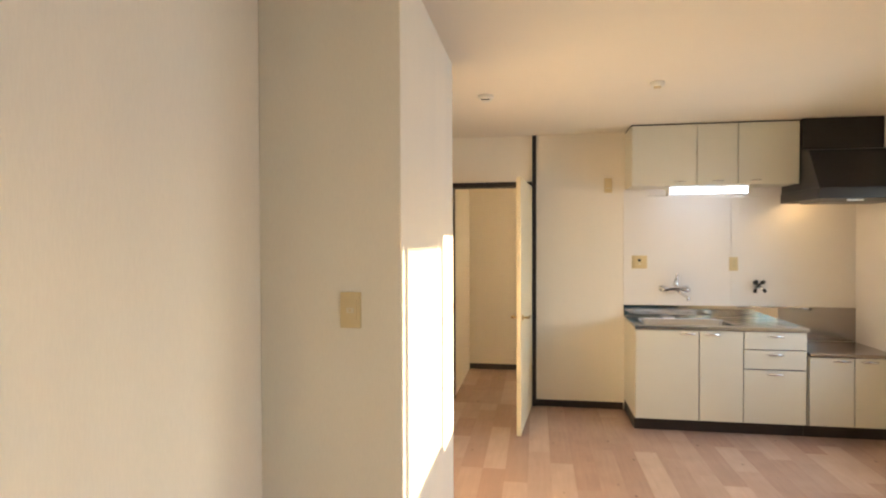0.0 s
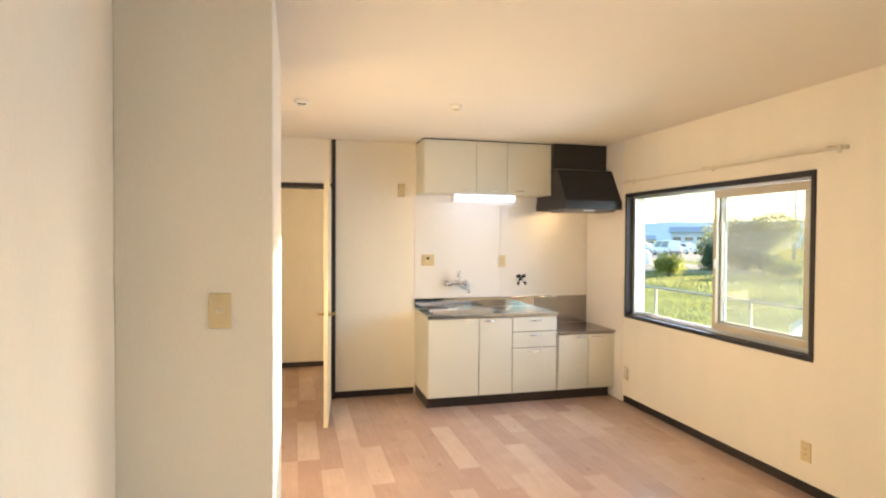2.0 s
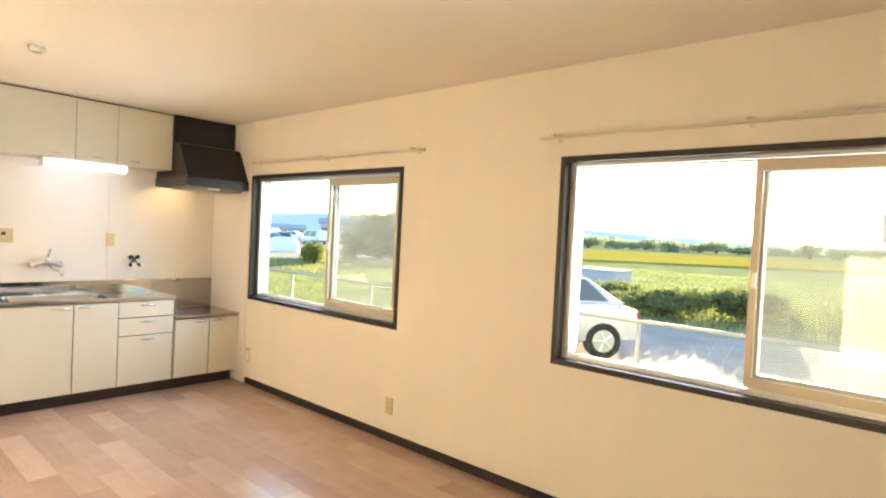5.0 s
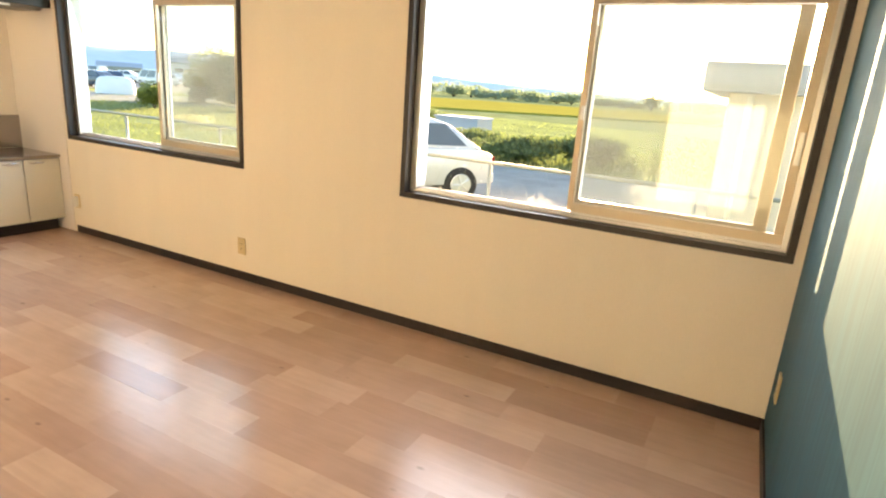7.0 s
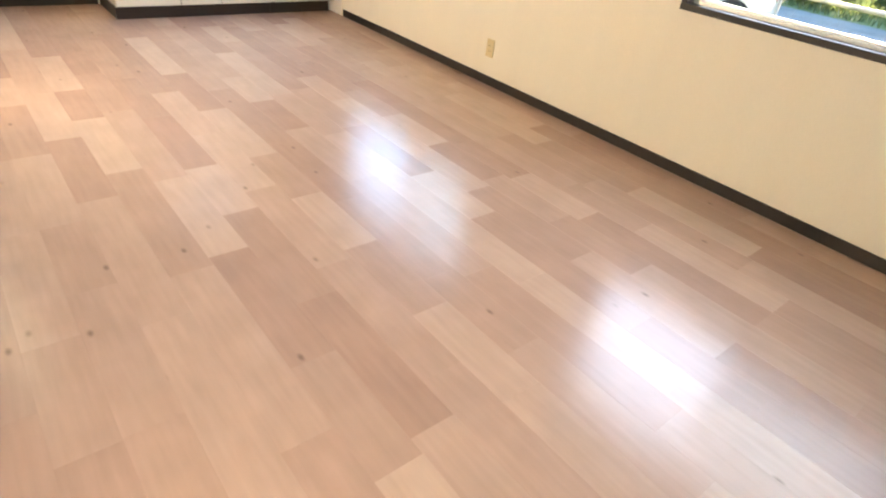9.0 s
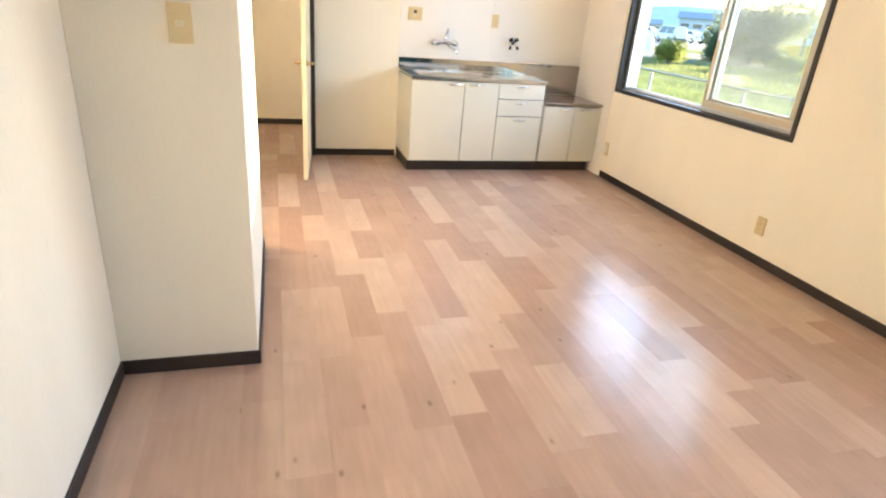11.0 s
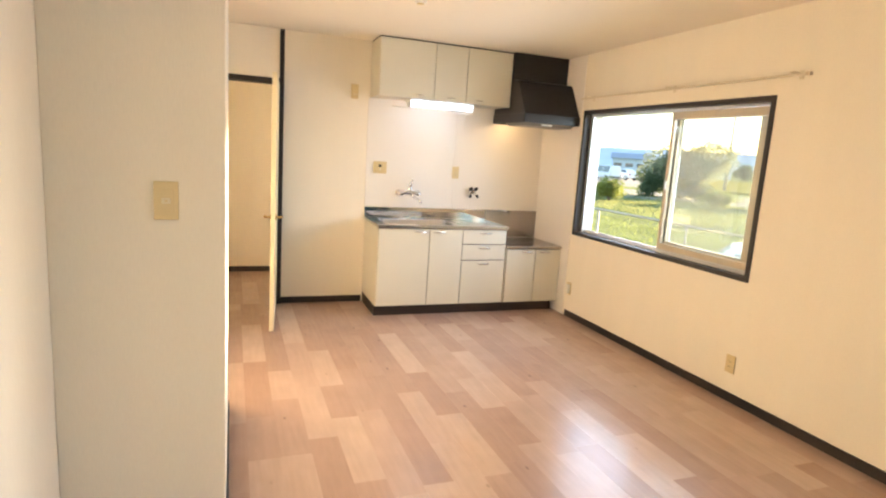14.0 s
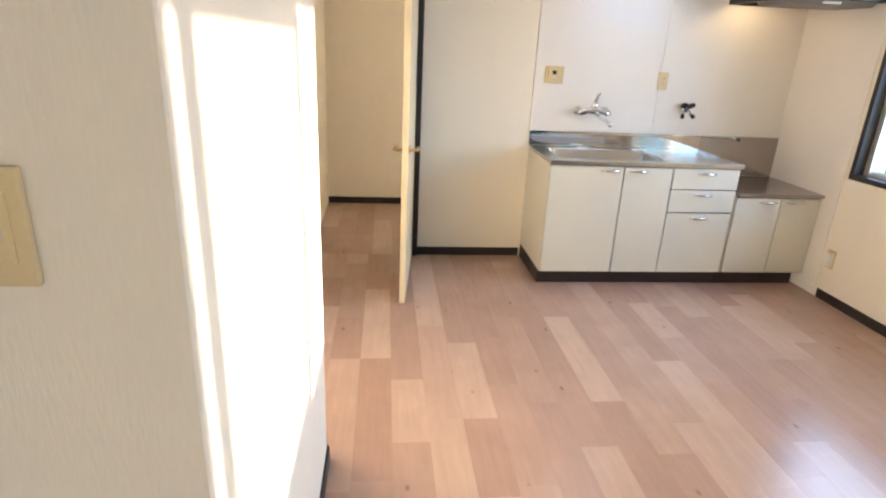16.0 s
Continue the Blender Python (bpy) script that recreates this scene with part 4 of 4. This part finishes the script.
def covered_car():
    """A small car under a white sheet: a softly rounded hull with folds down to the ground."""
    x, y = away(47.2, 8.0)
    c = thing("covered_car", (0, 0, 0), "small vehicle under a white cover sheet", "covered vehicle")
    bm = bmesh.new()
    rings = []
    for z, k in ((0.0, 1.04), (0.35, 1.02), (0.75, 0.98), (1.0, 0.90), (1.16, 0.74), (1.22, 0.45)):
        ring = []
        for i in range(40):
            a = 2 * math.pi * i / 40
            cx, cy = math.cos(a), math.sin(a)
            px = 1.22 * math.copysign(abs(cx) ** 0.45, cx) * k
            py = 0.78 * math.copysign(abs(cy) ** 0.45, cy) * k
            fold = 1 + 0.025 * math.sin(i * 2.3) * (1 - z / 1.3)
            ring.append(bm.verts.new((px * fold, py * fold, z)))
        rings.append(ring)
    for a, b in zip(rings, rings[1:]):
        for i in range(40):
            bm.faces.new((a[i], a[(i + 1) % 40], b[(i + 1) % 40], b[i]))
    bm.faces.new(rings[-1])
    finish("cover", bm, M_COVER, c, True)
    c.matrix_basis = pose(x, y, GROUND, 0, 0, -35)


covered_car()


def gable(name, label, x, y, turn, L, W, H, R, wall, roofm, wins=6):
    c = thing(name, (0, 0, 0), label, "building")
    prism("wall", [(-W / 2, 0), (W / 2, 0), (W / 2, H), (0, H + R), (-W / 2, H)], "x", -L / 2, L / 2, wall, c)
    for s in (-1, 1):
        prism("roof", [(s * (W / 2 + 0.5), H - 0.1), (0, H + R + 0.12), (0, H + R + 0.42), (s * (W / 2 + 0.5), H + 0.2)], "x", -L / 2 - 0.5, L / 2 + 0.5, roofm, c)
    for i in range(wins):
        xx = -L / 2 + L * (i + 0.5) / wins
        box("window", xx - 0.9, xx + 0.9, -W / 2 - 0.05, -W / 2 + 0.05, H * 0.45, H * 0.7, M_CARGLASS, c, 0)
    c.matrix_basis = pose(x, y, GROUND, 0, 0, turn)
    return c


gable("warehouse", "blue-grey gabled shed beyond the car park", *away(150, 13.2), -38, 8.0, 6, 3.5, 1.0, M_WARE, M_ROOF, 3)
gable("warehouse", "long pale warehouse beyond the meadow", *away(158, 0.5), -43, 21, 12, 3.4, 1.0, M_WAREL, M_WARE, 8)
gable("house", "distant low house beyond the car park", *away(165, 28), -33, 9, 8, 1.7, 0.8, M_WAREL, M_ROOF, 4)
gable("house", "distant low house beyond the rice field", *away(180, -24), -52, 12, 8, 1.4, 0.9, M_WAREL, M_WARE, 4)


def store_box():
    x, y = 24.5, 10.9
    c = thing("storage_box", (x, y, GROUND), "low grey-blue sheet metal storage box among the weeds", "storage box")
    box("body", x - 0.8, x + 0.8, y - 1.05, y + 1.05, GROUND, 0.27, M_LILAC, c, 0.03)
    box("lid", x - 0.85, x + 0.85, y - 1.1, y + 1.1, 0.272, 0.35, M_LILAC, c, 0.03)


store_box()


def shed():
    c = thing("shed", (10.5, -3.6, GROUND), "pale rendered shed with a grey flat roof", "shed")
    box("wall", 9.0, 12.5, -7.0, -0.35, GROUND, 1.65, M_SHED, c, 0.02)
    box("roof", 8.75, 12.8, -7.3, -0.05, 1.65, 2.0, M_ROOF, c, 0.02)
    box("fascia", 8.72, 8.75, -7.3, -0.05, 1.72, 1.95, M_ROOF, c, 0.004)
    tube("downpipe", [(8.95, -0.6, GROUND), (8.95, -0.6, 1.62)], 0.04, M_WHITEPL, c, 10)


shed()


def utility_pole():
    x, y = away(60, -3.6)
    c = thing("utility_pole", (x, y, GROUND), "grey concrete utility pole with a crossarm", "utility pole")
    tube("pole", [(x, y, GROUND), (x + 0.1, y - 0.1, 9.0)], [0.15, 0.09], M_FENCE, c, 12)
    box("crossarm", x - 0.05, x + 0.05, y - 0.8, y + 0.8, 8.1, 8.2, M_FENCE, c, 0.01)


utility_pole()


def hills():
    bm = bmesh.new()
    prev = None
    for i in range(121):
        a = radians(-20 + i)
        h = 33 + 9 * noise.noise(Vector((i * 0.05, 1.3, 0))) + 4 * noise.noise(Vector((i * 0.23, 4, 0)))
        h *= 0.35 + 0.65 * math.exp(-((i - 65) / 26) ** 2)
        x, y = math.cos(a), math.sin(a)
        row = [bm.verts.new((x * 900, y * 900, GROUND)), bm.verts.new((x * 1000, y * 1000, h * 0.7)), bm.verts.new((x * 1100, y * 1100, max(h, 6)))]
        if prev:
            for k in range(2):
                bm.faces.new((prev[k], row[k], row[k + 1], prev[k + 1]))
        prev = row
    structure(finish("backdrop", bm, M_HILL, None, True), "low hills on the horizon, painted pale blue with haze", "hills")


hills()

# ---- floor boards ----
PW = 0.15


def floor():
    fl = thing("floor", (0, 0, 0), "warm wood laminate floor laid in short boards", "floor", kind="structure")
    box("subfloor", XL - 0.1, XW, YB, HY, -0.06, -0.006, M_SUB, fl, 0)
    lens = (0.45, 0.65, 0.65, 0.85)
    shared = {}

    def board(L, W=PW):
        key = (round(L, 3), round(W, 3))
        if key not in shared:
            bm = bmesh.new()
            add_box(bm, -W / 2, W / 2, -L / 2, L / 2, -0.006, 0.0, 0.0004)
            me = bpy.data.meshes.new("board")
            bm.to_mesh(me)
            bm.free()
            me.materials.append(M_FLOOR)
            shared[key] = me
        return shared[key]

    r = random.Random(11)

    def fill(x0, x1, y0, y1):
        n = math.ceil((x1 - x0) / PW - 0.01)
        for i in range(n):
            w = min(PW, x1 - x0 - i * PW)
            if w < 0.02:
                continue
            y = y0
            first = True
            while y < y1 - 0.01:
                L = r.choice(lens)
                if first:
                    L *= r.choice((0.3, 0.5, 0.7, 1.0))
                    first = False
                L = min(L, y1 - y)
                if y1 - y - L < 0.12:
                    L = y1 - y
                ob = new("board", board(L, w))
                ob.location = (x0 + i * PW + w / 2, y + L / 2, 0)
                ob.parent = fl
                y += L

    fill(XL, XW, YB, YK)
    fill(0.155, 2.2, YK, HY)


floor()
